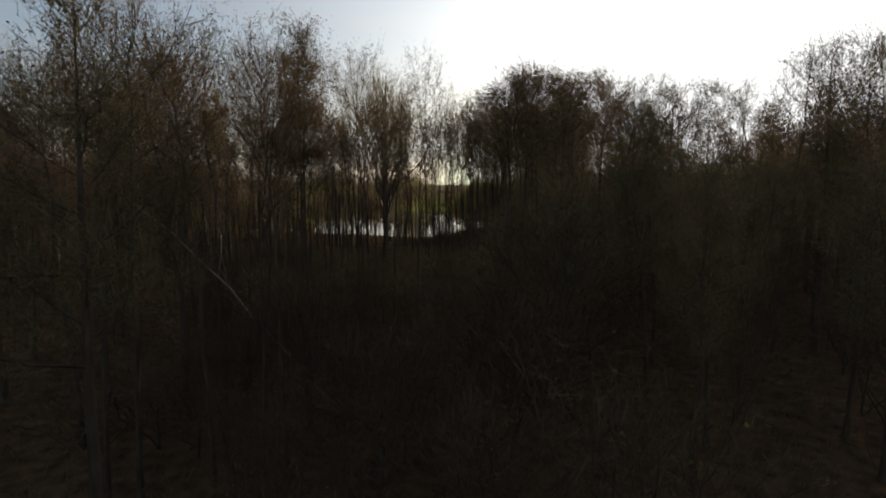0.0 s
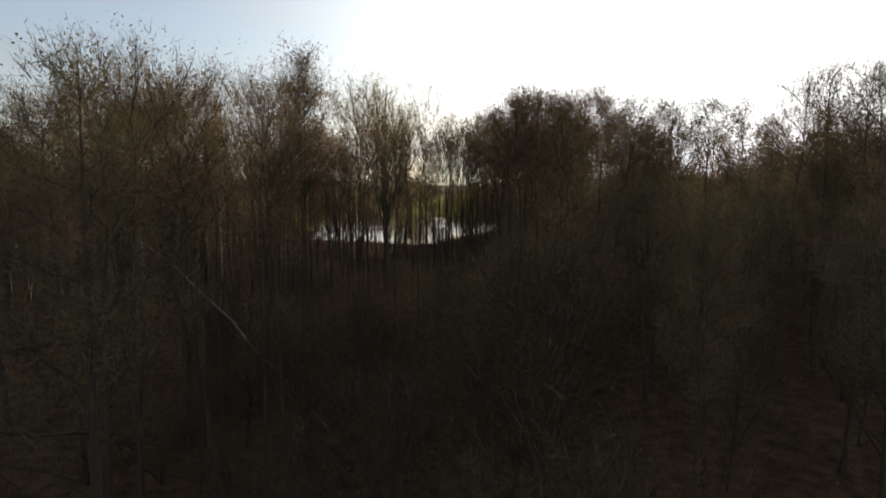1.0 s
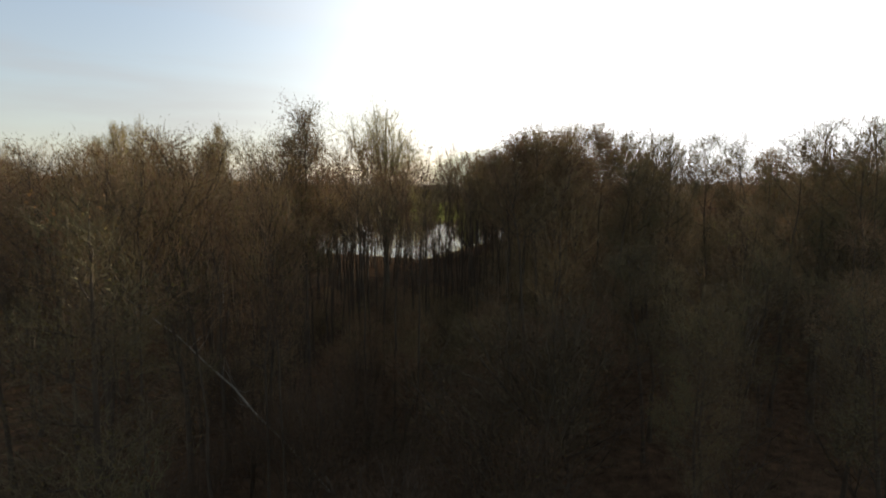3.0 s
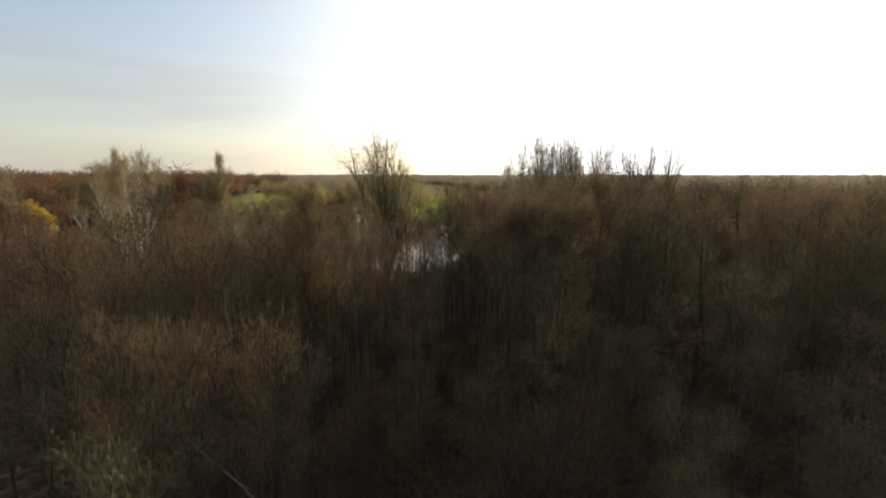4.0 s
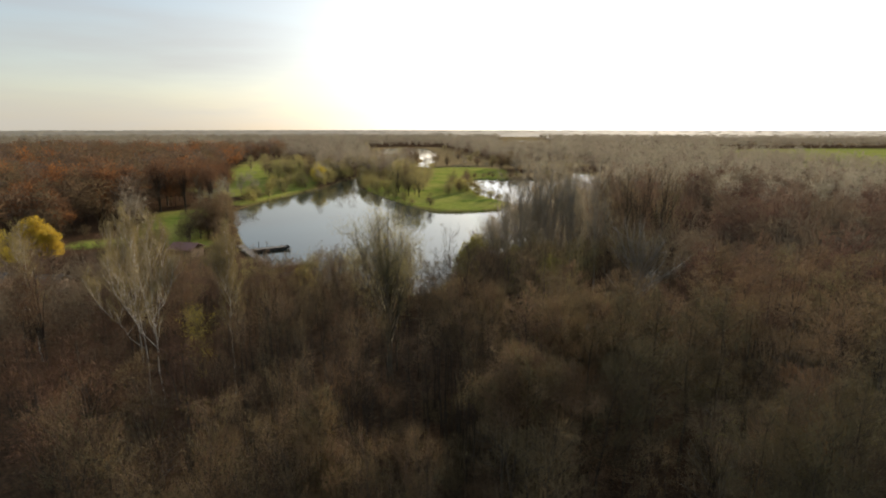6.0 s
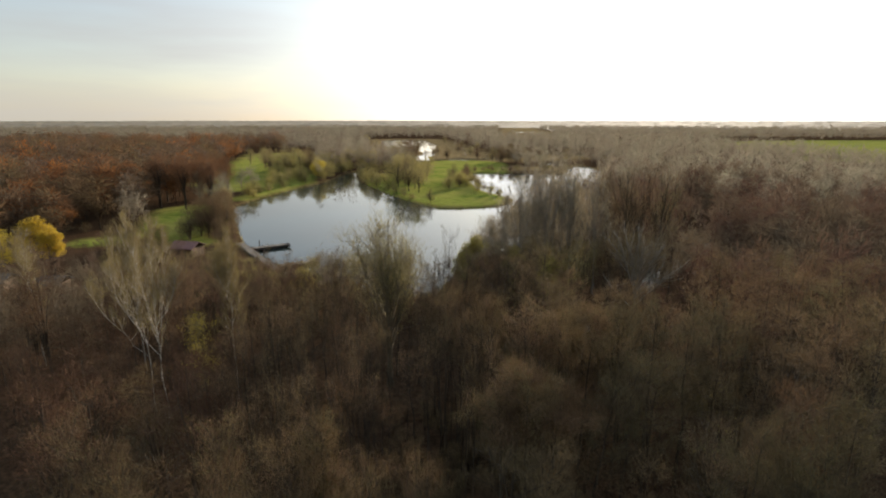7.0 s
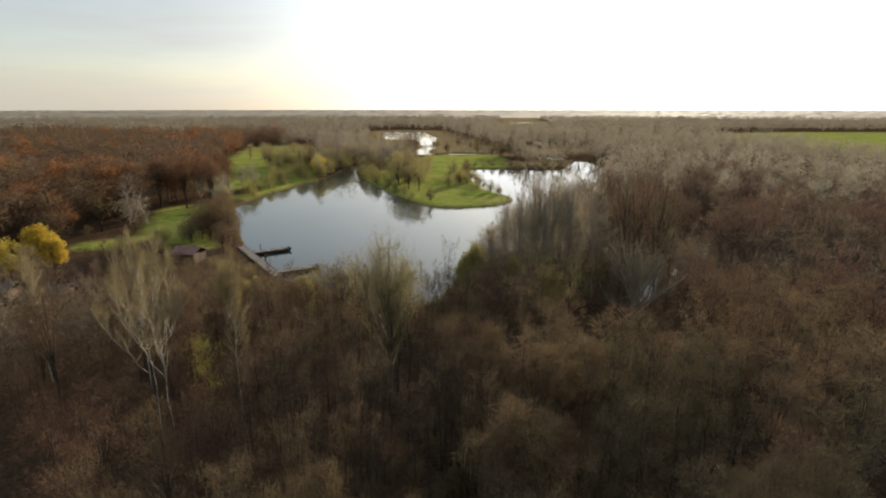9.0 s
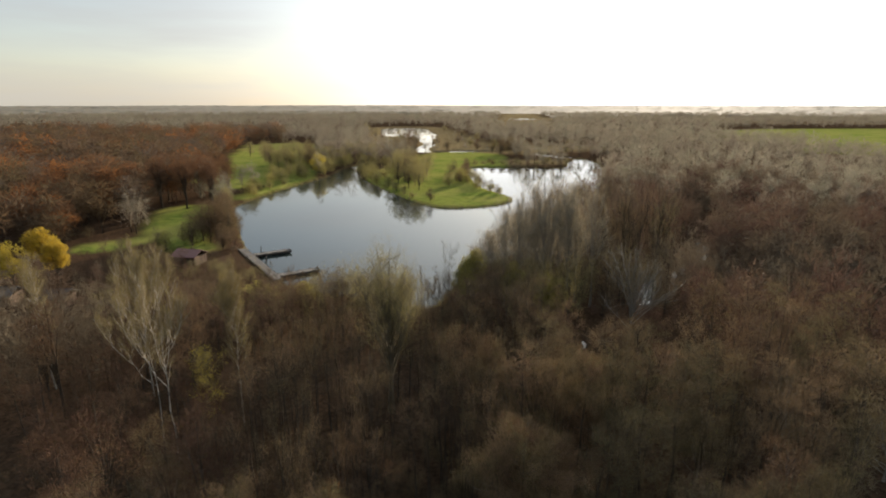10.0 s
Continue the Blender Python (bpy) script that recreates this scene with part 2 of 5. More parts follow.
def slivers(rng, where, ways, length, width):
    """Thin tapering pieces that start at where and run along ways."""
    n = len(where)
    ways = unit(ways)
    side = unit(np.cross(ways, rng.normal(size=(n, 3))))
    L = length * rng.uniform(0.5, 1.3, (n, 1))
    w = width * rng.uniform(0.6, 1.3, (n, 1))
    bend = where + ways * L + rng.normal(size=(n, 3)) * L * 0.12
    return np.stack([where - side * w / 2, where + side * w / 2, bend], axis=1)


def flakes(rng, where, size):
    """Small leaf-shaped quads at random turns."""
    n = len(where)
    a = unit(rng.normal(size=(n, 3)))
    b = unit(np.cross(a, rng.normal(size=(n, 3))))
    s = size * rng.uniform(0.6, 1.35, (n, 1))
    return np.stack([where - a * s * 0.6, where + b * s * 0.35, where + a * s * 0.6, where - b * s * 0.35], axis=1)


def grow(rng, height, radius, base, trunk_r, limbs, limb_el, shape="oval", subs=4, twigs=1500, twig_len=0.7, twig_w=0.035,
         leaves=500, leaf_size=0.12, lean=0.0, droop=0.0, wobble=0.25, spread=9, tip=0.012):
    """The skeleton of a tree: paths of trunk and limbs, twig slivers and leaf flakes."""
    n = 9
    u = np.linspace(0, 1, n)
    drift = np.cumsum(rng.normal(0, wobble / n ** 0.5, (n, 2)), axis=0) * u[:, None]
    trunk = np.column_stack([drift[:, 0] + lean * height * u, drift[:, 1], u * height * 0.98])
    rad = trunk_r * (1 - 0.93 * u ** 0.9)
    rad[0] *= 1.35
    paths, sites, ways, share = [], [], [], []

    def along(t):
        return np.array([np.interp(t, u, trunk[:, k]) for k in range(3)])

    for i in range(limbs):
        f = (i + rng.uniform(0.2, 0.8)) / limbs
        a = i * 2.4 + rng.uniform(-0.5, 0.5)
        if shape == "fan":
            t = base + (0.8 - base) * f
            e = radians(limb_el + rng.uniform(-9, 9))
            length = min((1 - t) * height * rng.uniform(0.85, 1.05) / math.sin(e), radius / math.cos(e) * rng.uniform(0.7, 1.1))
        elif shape == "dome":
            t = base + (0.6 - base) * f
            e = radians(min(88, limb_el + spread * (2 * ((i * 0.618) % 1) - 1)))
            steps = np.linspace(0.1, 1, 60) * height
            out = (steps * math.cos(e) / radius) ** 2 + ((t * height + steps * math.sin(e) - 0.6 * height) / (0.4 * height)) ** 2
            length = max(steps[0], *steps[out < 1.0]) * rng.uniform(0.85, 1.02) if (out < 1.0).any() else 0.2 * height
        else:
            t = base + (0.97 - base) * f
            profile = {"oval": math.sin(math.pi * (0.18 + 0.78 * f)) ** 0.7, "cone": 1.05 - 0.85 * f, "round": math.sin(math.pi * (0.25 + 0.62 * f)) ** 0.5}[shape]
            e = radians(limb_el + 25 * f + rng.uniform(-12, 12))
            length = radius * profile * rng.uniform(0.7, 1.15) / max(0.5, math.cos(e))
        p = along(t)
        length = min(length, max(0.1 * height, (1.03 * height - p[2]) / max(0.25, math.sin(e))))
        d = np.array([math.cos(a) * math.cos(e), math.sin(a) * math.cos(e), math.sin(e)])
        pts = [p]
        k = 5
        for s in range(k):
            d = unit(d + np.array([0, 0, 0.10 - droop * s / k]) + rng.normal(0, 0.11, 3))
            pts.append(pts[-1] + d * length / k)
        pts = np.array(pts)
        r0 = max(0.02, np.interp(t, u, rad) * 0.5)
        paths.append((pts, np.linspace(r0, tip, k + 1), 3))
        for j in range(subs):
            v = 0.25 + 0.7 * (j + rng.random()) / subs
            q = np.array([np.interp(v * k, range(k + 1), pts[:, c]) for c in range(3)])
            sd = unit(unit(pts[min(k, int(v * k) + 1)] - pts[int(v * k)]) * 0.8 + rng.normal(0, 0.55, 3) + np.array([0, 0, 0.25 - droop]))
            sl = length * rng.uniform(0.22, 0.42) * (1.25 - 0.6 * v)
            m = q + sd * sl * 0.5 + rng.normal(0, 0.06, 3) * sl
            z = q + unit(sd + np.array([0, 0, 0.15 - droop])) * sl
            paths.append((np.array([q, m, z]), (max(r0 * 0.4, tip), max(r0 * 0.25, tip * 0.8), tip * 0.65), 3))
            for c in np.linspace(0.25, 1, 5):
                sites.append(q + (m - q) * min(1, c * 2) + (z - m) * max(0, c * 2 - 1))
                ways.append(sd)
                share.append(length)
        for c in np.linspace(0.4, 1, 6):
            sites.append(np.array([np.interp(c * k, range(k + 1), pts[:, x]) for x in range(3)]))
            ways.append(d)
            share.append(length)
    for c in np.linspace(0.8, 1, 6):
        sites.append(along(c))
        ways.append(np.array([0, 0, 1.0]))
        share.append(0.25 * radius)
    sites, ways = np.array(sites), np.array(ways)
    pick = rng.choice(len(sites), twigs, p=np.array(share) / sum(share))
    start = sites[pick] + rng.normal(0, 0.05 + 0.09 * radius, (twigs, 3))
    way = ways[pick] * 0.7 + rng.normal(0, 0.5, (twigs, 3)) + np.array([0, 0, 0.3 - 1.6 * droop])
    tw = slivers(rng, start, way, twig_len, twig_w)
    tip = tw[:, 2]
    extra = slivers(rng, start + (tip - start) * rng.uniform(0.3, 0.8, (twigs, 1)), way + rng.normal(0, 0.7, (twigs, 3)), twig_len * 0.55, twig_w * 0.7)
    tw = np.concatenate([tw, extra])
    lv = None
    if leaves:
        pick = rng.integers(0, len(tw), leaves)
        lv = flakes(rng, tw[pick, 2] + rng.normal(0, 0.12, (leaves, 3)), leaf_size)
    return (trunk, rad), paths, tw, lv


def clump_tree(rng, height, radius, base, clumps, flakes_n, flake, twigs, twig_len, twig_w, trunk_r, low=0.0):
    """A rounded crown of several full clumps on limbs: paths, twigs and leaves."""
    mid = height * (base + 1) / 2
    half = height * (1 - base) / 2
    u = unit(rng.normal(size=(clumps, 3)))
    where = u * rng.uniform(0.35, 0.72, (clumps, 1)) * np.array([radius, radius, half]) + np.array([0, 0, mid])
    where[0] = (0, 0, height - 0.3 * half)
    size = rng.uniform(0.32, 0.5, clumps) * min(radius, half * 1.2)
    trunk = np.array([(0, 0, 0), (rng.normal(0, 0.1), rng.normal(0, 0.1), height * base * 0.6), (0, 0, mid)])
    rad = np.array((trunk_r * 1.3, trunk_r, trunk_r * 0.5))
    paths = []
    for w in where:
        p = np.array([0, 0, max(0.15, w[2] * rng.uniform(0.3, 0.55))])
        paths.append((np.array([p, (p + w) / 2 + np.array([0, 0, 0.06 * height]), w]), (trunk_r * 0.5, trunk_r * 0.3, 0.02), 3))

    def shell(n, inner):
        k = rng.integers(0, clumps, n)
        v = unit(rng.normal(size=(n, 3)))
        p = where[k] + v * (size[k] * rng.uniform(inner, 1.0, n) ** 0.5)[:, None] * np.array([1.0, 1.0, 0.85])
        p[:, 2] = np.maximum(p[:, 2], 0.15)
        return p, v

    p, v = shell(twigs, 0.1)
    tw = slivers(rng, p, v + np.array([0, 0, 0.35]) + rng.normal(0, 0.3, p.shape), twig_len, twig_w)
    lv = flakes(rng, shell(flakes_n, 0.25)[0], flake) if flakes_n else None
    return (trunk, rad), paths, tw, lv


def stem_tree(rng, height, stems, trunk_r, fork, limbs, limb_len, twigs, twig_len, twig_w, leaves, leaf_size, subs=3):
    """A bending trunk that forks into long stems, each with steep limbs: (x, y, height) of each stem's end and where it leaves the trunk."""
    u = np.linspace(0, 1, 8)
    top = np.array(stems[0][:3])

    def bend(start, end, power):
        p = start + (end - start) * np.column_stack([u ** power, u ** power, u])
        return p + rng.normal(0, 0.24, (8, 3)) * np.sin(math.pi * u)[:, None]

    trunk = bend(np.zeros(3), top, 1.7)
    rad = trunk_r * (1 - 0.86 * u)
    paths, sites, ways, share = [], [], [], []
    mid = np.mean([e[:2] for e in stems], axis=0)
    for k, (ex, ey, ez, low) in enumerate(stems):
        start = np.array([np.interp(low, u, trunk[:, c]) for c in range(3)])
        pts = trunk if k == 0 else bend(start, np.array([ex, ey, ez]), 0.7)
        r0 = np.interp(low, u, rad) * 0.75
        group = [] if k == 0 else [(pts, np.linspace(r0, 0.02, 8), 5)]
        for i in range(limbs):
            t = (fork if k == 0 else 0.2) + (0.98 - (fork if k == 0 else 0.2)) * (i + rng.random()) / limbs
            q = np.array([np.interp(t, u, pts[:, c]) for c in range(3)])
            a = i * 2.4 + rng.uniform(-0.5, 0.5)
            out = np.array([math.cos(a), math.sin(a), 0]) * 0.5 + np.array([*(q[:2] - mid), 0]) * 0.06 + np.array([0, 0, 1.0])
            d = unit(out + rng.normal(0, 0.1, 3))
            length = limb_len * (1.15 - 0.75 * t) * rng.uniform(0.8, 1.2)
            line = [q]
            for _ in range(4):
                d = unit(d + np.array([0, 0, 0.12]) + rng.normal(0, 0.09, 3))
                line.append(line[-1] + d * length / 4)
            line = np.array(line)
            group.append((line, np.linspace(0.044 * (1.2 - 0.6 * t), 0.012, 5), 3))
            for c in np.linspace(0.2, 1, 9):
                sites.append(np.array([np.interp(c * 4, range(5), line[:, x]) for x in range(3)]))
                ways.append(d)
                share.append(length * (0.35 + 0.65 * t))
            for _ in range(subs):
                v = rng.uniform(0.15, 0.8)
                b = np.array([np.interp(v * 4, range(5), line[:, x]) for x in range(3)])
                sd = unit(d + rng.normal(0, 0.4, 3) + np.array([0, 0, 0.2]))
                sl = length * rng.uniform(0.3, 0.5)
                group.append((np.array([b, b + sd * sl * 0.5, b + unit(sd + np.array([0, 0, 0.3])) * sl]), (0.016, 0.012, 0.007), 3))
                for c in (0.3, 0.6, 1.0):
                    sites.append(b + sd * sl * c)
                    ways.append(sd)
                    share.append(length * (0.35 + 0.65 * t))
        paths.append(group)
    sites, ways = np.array(sites), np.array(ways)
    pick = rng.choice(len(sites), twigs, p=np.array(share) / sum(share))
    start = sites[pick] + rng.normal(0, 0.15, (twigs, 3))
    way = ways[pick] + rng.normal(0, 0.33, (twigs, 3)) + np.array([0, 0, 0.5])
    tw = slivers(rng, start, way, twig_len, twig_w)
    lv = flakes(rng, tw[rng.integers(0, twigs, leaves), 2], leaf_size)
    return (trunk, rad), paths, tw, lv


def dress(limbs, lines, tw, lv, mats):
    """Give each limb the twigs and leaves that grow on it."""
    def nearest(p):
        near = np.stack([((p[:, None] - np.concatenate([q for q, r, k in g])[None]) ** 2).sum(axis=2).min(axis=1) for g in lines])
        return near.argmin(axis=0)

    of_twig, of_leaf = nearest(tw[:, 0]), nearest(lv[:, 0]) if lv is not None else None
    for i, limb in enumerate(limbs):
        pieces, used_mats = [tw[of_twig == i]], mats[:1]
        if lv is not None and (of_leaf == i).any():
            pieces, used_mats = pieces + [lv[of_leaf == i]], mats
        if len(pieces[0]):
            part("foliage", soup("foliage", pieces, used_mats), limb)


def birch(x, y, seed, label, **kw):
    """A white birch whose stems are parts of their own."""
    (trunk, rad), groups, tw, lv = stem_tree(np.random.default_rng(seed), **kw)
    root = new("birch_tree")
    root.empty_display_size = 0.5
    limbs = [part("trunk", tubes("trunk", [(trunk, rad, 7)] + groups[0], BIRCH), root)]
    for g in groups[1:]:
        limbs.append(part("limb", tubes("limb", g, BIRCH), root))
    dress(limbs, groups, tw, lv, [TWIG_BIRCH, LEAF_WILLOW])
    root.matrix_basis = pose(x, y, 0.4)
    return tagged(root, label, "tree", "birches in the wood")


def tree(name, rng, bark, twig_mat, leaf_mat, label, category="tree", group="", kind="", sides=7, single=False, **kw):
    """A tree of a trunk with its limbs and a crown of twigs and leaves; single: each limb is a part."""
    (trunk, rad), paths, tw, lv = clump_tree(rng, **kw) if "clumps" in kw else grow(rng, **kw)
    high = kw["height"] / np.quantile(tw[:, 2, 2], 0.992)
    for a in [trunk, tw] + [p for p, r, k in paths] + ([] if lv is None else [lv]):
        a[..., 2] *= high
    root = new(name)
    root.empty_display_size = 0.5
    if single:
        part("trunk", tubes("trunk", [(trunk, rad, sides)], bark), root)
        step = kw["subs"] + 1
        lines = [paths[i:i + step] for i in range(0, len(paths), step)]
        dress([part("limb", tubes("limb", g, bark), root) for g in lines], lines, tw, lv, [twig_mat, leaf_mat])
        return tagged(root, label, category, group, kind)
    part("trunk", tubes("trunk", [(trunk, rad, sides)] + paths, bark), root)
    pieces, mats = ([tw], [twig_mat]) if lv is None else ([tw, lv], [twig_mat, leaf_mat])
    part("crown", soup("crown", pieces, mats), root)
    return tagged(root, label, category, group, kind)


def put(first, used, x, y, z, turn, size, lean=0.0):
    """The first placing uses the tree itself, later ones a copy."""
    m = pose(x, y, z, lean, 0, turn) @ Matrix.Diagonal((size[0], size[0], size[1], 1))
    if first.name in used:
        ob = copy_thing(first, m)
    else:
        used.add(first.name)
        ob = first
    ob.matrix_basis = m
    return ob


# ---- the plan: lake, pools and grass ----
LAKE = [(-52, 146), (-65, 175), (-80, 212), (-80, 230), (-77, 250), (-72, 275), (-66, 296), (-62, 318), (-61, 342), (-57, 364),
        (-52, 362), (-52, 340), (-44, 306), (-28, 265), (-17, 240), (-8, 224), (-1, 216), (10, 216), (22, 222), (29, 234),
        (26, 248), (18, 270), (15, 299), (13, 337), (17, 352), (28, 357), (58, 352), (76, 355), (85, 388), (92, 404),
        (101, 406), (103, 378), (96, 340), (79, 284), (62, 240), (44, 198), (26, 160), (13, 140), (7, 130), (1, 115),
        (-3, 105), (-15, 110), (-29, 116), (-39, 124)]
# further water and grass: two ends and half the width
STREAMS = [((22.4, 83.5), (24.6, 90.5), 0.55), ((41, 109), (48, 124), 1.5), ((54, 127), (60, 134), 1.1), ((66, 141), (76, 160), 1.9),
           ((-60, 870), (-41, 705), 34), ((-22, 690), (-19, 640), 12), ((-20, 640), (-17, 590), 7), ((-17, 590), (-13, 545), 5), ((-13, 545), (-19, 505), 6), ((-19, 505), (-16, 462), 6),
           ((-12, 466), (-2, 467), 6), ((9, 469), (24, 470), 8), ((34, 470), (41, 469), 5), ((74, 444), (92, 414), 5), ((-119, 834), (-103, 846), 9), ((172, 1370), (208, 1390), 24)]
LAWNS = [((-100, 300), (-150, 530), 30), ((-99, 149), (-92, 153), 4), ((-97, 152), (-84, 165), 5), ((-69, 151), (-80, 167), 5), ((-80, 167), (-96, 208), 10), ((-86, 236), (-73, 300), 5), ((-103, 266), (-107, 300), 9), ((-3, 244), (-8, 320), 34), ((4, 320), (14, 425), 32),
         ((565, 630), (1100, 630), 240), ((335, 470), (900, 470), 42)]
# lower growth between the wood's pools
GAPS = [((17, 62), (29, 104), 2.4), ((36, 97), (53, 140), 2.2), ((58, 124), (84, 178), 2.6)]
MEADOW = [((22, 374), (74, 382), 13), ((-10, 520), (-55, 880), 58), ((40, 470), (110, 500), 30), ((140, 980), (250, 1900), 55)]


def spline(pts, steps):
    p, out = np.array(pts, dtype=float), []
    for i in range(len(p)):
        a, b, c, d = p[i - 1], p[i], p[(i + 1) % len(p)], p[(i + 2) % len(p)]
        for s in np.arange(steps) / steps:
            out.append(0.5 * (2 * b + (c - a) * s + (2 * a - 5 * b + 4 * c - d) * s ** 2 + (3 * b - a - 3 * c + d) * s ** 3))
    return np.array(out)


SHORE = spline(LAKE, 4)


def segment_distance(q, a, b):
    a, b = np.asarray(a, float), np.asarray(b, float)
    t = np.clip(((q - a) @ (b - a)) / ((b - a) @ (b - a)), 0, 1)
    return np.linalg.norm(q - a - t[:, None] * (b - a), axis=1)


def lake_distance(q):
    """Metres from the main lake's shore, negative on the water."""
    dist, inside = np.full(len(q), 1e9), np.zeros(len(q), bool)
    for a, b in zip(SHORE, np.roll(SHORE, -1, axis=0)):
        dist = np.minimum(dist, segment_distance(q, a, b))
        cross = (a[1] > q[:, 1]) != (b[1] > q[:, 1])
        at_x = a[0] + (q[:, 1] - a[1]) / (b[1] - a[1] + 1e-12) * (b[0] - a[0])
        inside ^= cross & (q[:, 0] < at_x)
    return np.where(inside, -dist, dist)


def strips(q, rows):
    d = np.full(len(q), 1e9)
    for a, b, w in rows:
        d = np.minimum(d, segment_distance(q, a, b) - w)
    return d


def water_distance(q):
    near = (abs(q[:, 0]) < 190) & (q[:, 1] > 20) & (q[:, 1] < 480)
    d = strips(q, STREAMS)
    d[near] = np.minimum(d[near], lake_distance(q[near]))
    return d


WAVES = np.random.default_rng(5)
WAVE_ROWS = [(WAVES.normal(size=2) * s, WAVES.uniform(0, 6.3)) for s in (0.03, 0.06, 0.12, 0.2, 0.35)]


def relief(q):
    """A smooth uneven field around 0."""
    return sum(np.sin(q @ k + f) for k, f in WAVE_ROWS) / 3


def grown_line(lo, hi, step, end, factor):
    line = list(np.arange(lo, hi + 0.1, step))
    s = step
    while line[-1] < end:
        s *= factor
        line.append(line[-1] + s)
    return line


# ---- ground ----
def build_ground():
    right = grown_line(0, 120, 2.0, 5200, 1.13)
    xs = np.array([-v for v in right[:0:-1]] + right)
    ahead = grown_line(76, 480, 2.0, 480, 1.0) + list(np.arange(486, 960, 6)) + grown_line(972, 1420, 14.0, 5400, 1.15)
    back = grown_line(0, 76, 4.0, 76, 1.0)[:-1]
    behind = [-v for v in grown_line(4, 60, 8.0, 5000, 1.25)][::-1]
    ys = np.array(behind + back + ahead)
    gx, gy = np.meshgrid(xs, ys)
    q = np.column_stack([gx.ravel(), gy.ravel()])
    d = water_distance(q)
    z = np.clip(d * 0.3, -1.2, 0.6) + np.where(d > 1, 0.12 * relief(q) + 0.15, 0)
    green = np.clip(0.5 - strips(q, LAWNS) / 5 + 0.3 * relief(q * 3), 0, 1)
    rank = np.clip(0.6 - strips(q, MEADOW) / 25 + 0.3 * relief(q * 2), 0, 1)
    rank = np.maximum(rank, np.clip((relief(q * 0.12) - 0.6) * 3, 0, 1) * (q[:, 1] > 1000))
    nx, ny = len(xs), len(ys)
    i = np.arange((ny - 1) * (nx - 1))
    a = i // (nx - 1) * nx + i % (nx - 1)
    faces = np.column_stack([a, a + 1, a + nx + 1, a + nx])
    me = bpy.data.meshes.new("ground")
    me.from_pydata(np.column_stack([q, z]).tolist(), [], faces.tolist())
    me.materials.append(GROUND)
    me.attributes.new("grass", "FLOAT", "POINT").data.foreach_set("value", green.astype(np.float32))
    me.attributes.new("meadow", "FLOAT", "POINT").data.foreach_set("value", rank.astype(np.float32))
    me.polygons.foreach_set("use_smooth", [True] * len(me.polygons))
    me.update()
    tagged(new("ground", me), "brown leaf-littered woodland soil with green lawns round a lake", "ground", kind="structure")


build_ground()
tagged(new("water", solid("water", [(-170, 40, 0), (260, 40, 0), (260, 1420, 0), (-170, 1420, 0)], [(0, 1, 2, 3)], WATER)),
       "calm lake water that mirrors the pale evening sky", "water", kind="structure")


# ---- near wood: tall thin alders ----
rng = np.random.default_rng(11)
used = set()
ALDER_LABEL = "tall thin bare alder with a few dry leaves in the wood"
alders = []
for i in range(8):
    if i % 2:
        alders.append(tree("alder_tree", rng, BARK, TWIG, LEAF, "bare alder with a rounded crown of fine twigs", group="alders of the wood", height=15.0, radius=rng.uniform(2.3, 2.8), base=0.42,
                           clumps=11, flakes_n=240, flake=0.10, twigs=2300, twig_len=0.55, twig_w=0.03, trunk_r=0.12))
        continue
    a = tree("alder_tree", rng, BARK, TWIG, LEAF, ALDER_LABEL, group="alders of the wood", height=15.0, radius=rng.uniform(2.2, 2.9), base=rng.uniform(0.36, 0.46),
             trunk_r=rng.uniform(0.11, 0.16), limbs=20, limb_el=22, shape=("oval", "round", "oval", "cone")[i % 4], subs=3, twigs=1200, twig_len=0.5, twig_w=0.04,
             leaves=220, leaf_size=0.10, wobble=0.5)
    alders.append(a)
slender = [tree("alder_tree", rng, BARK, TWIG, LEAF, "slender bare alder with a small high crown in the wood", group="alders of the wood", height=15.0, radius=rng.uniform(1.7, 2.2),
                base=rng.uniform(0.58, 0.74), trunk_r=rng.uniform(0.10, 0.13), limbs=13, limb_el=32, shape="oval", subs=4, twigs=520, twig_len=0.42, twig_w=0.02, leaves=260, leaf_size=0.07, wobble=0.5)
           for _ in range(4)]
ruddy = [tree("alder_tree", rng, BARK, TWIG_RED, LEAF, "red-brown bare tree with a rounded crown", group="alders of the wood", height=15.0, radius=rng.uniform(2.4, 2.9), base=0.36,
              clumps=12, flakes_n=320, flake=0.10, twigs=2400, twig_len=0.55, twig_w=0.03, trunk_r=0.12) for _ in range(3)]
bushes = []
for i in range(5):
    b = tree("thicket_bush", rng, BARK, TWIG_DARK, LEAF, "bare brown thicket bush on the woodland floor", category="bush", group="undergrowth",
             height=4.0, radius=2.6, base=0.03, trunk_r=0.05, limbs=11, limb_el=50, shape="fan", subs=2, twigs=330, twig_len=0.7, twig_w=0.02,
             leaves=130, leaf_size=0.07, sides=4)
    bushes.append(b)


def bearing(x, y):
    """Where a place lies across the view straight ahead: 0 at the middle, 1 at the view's edge."""
    return x / max(1.0, y) / 0.785


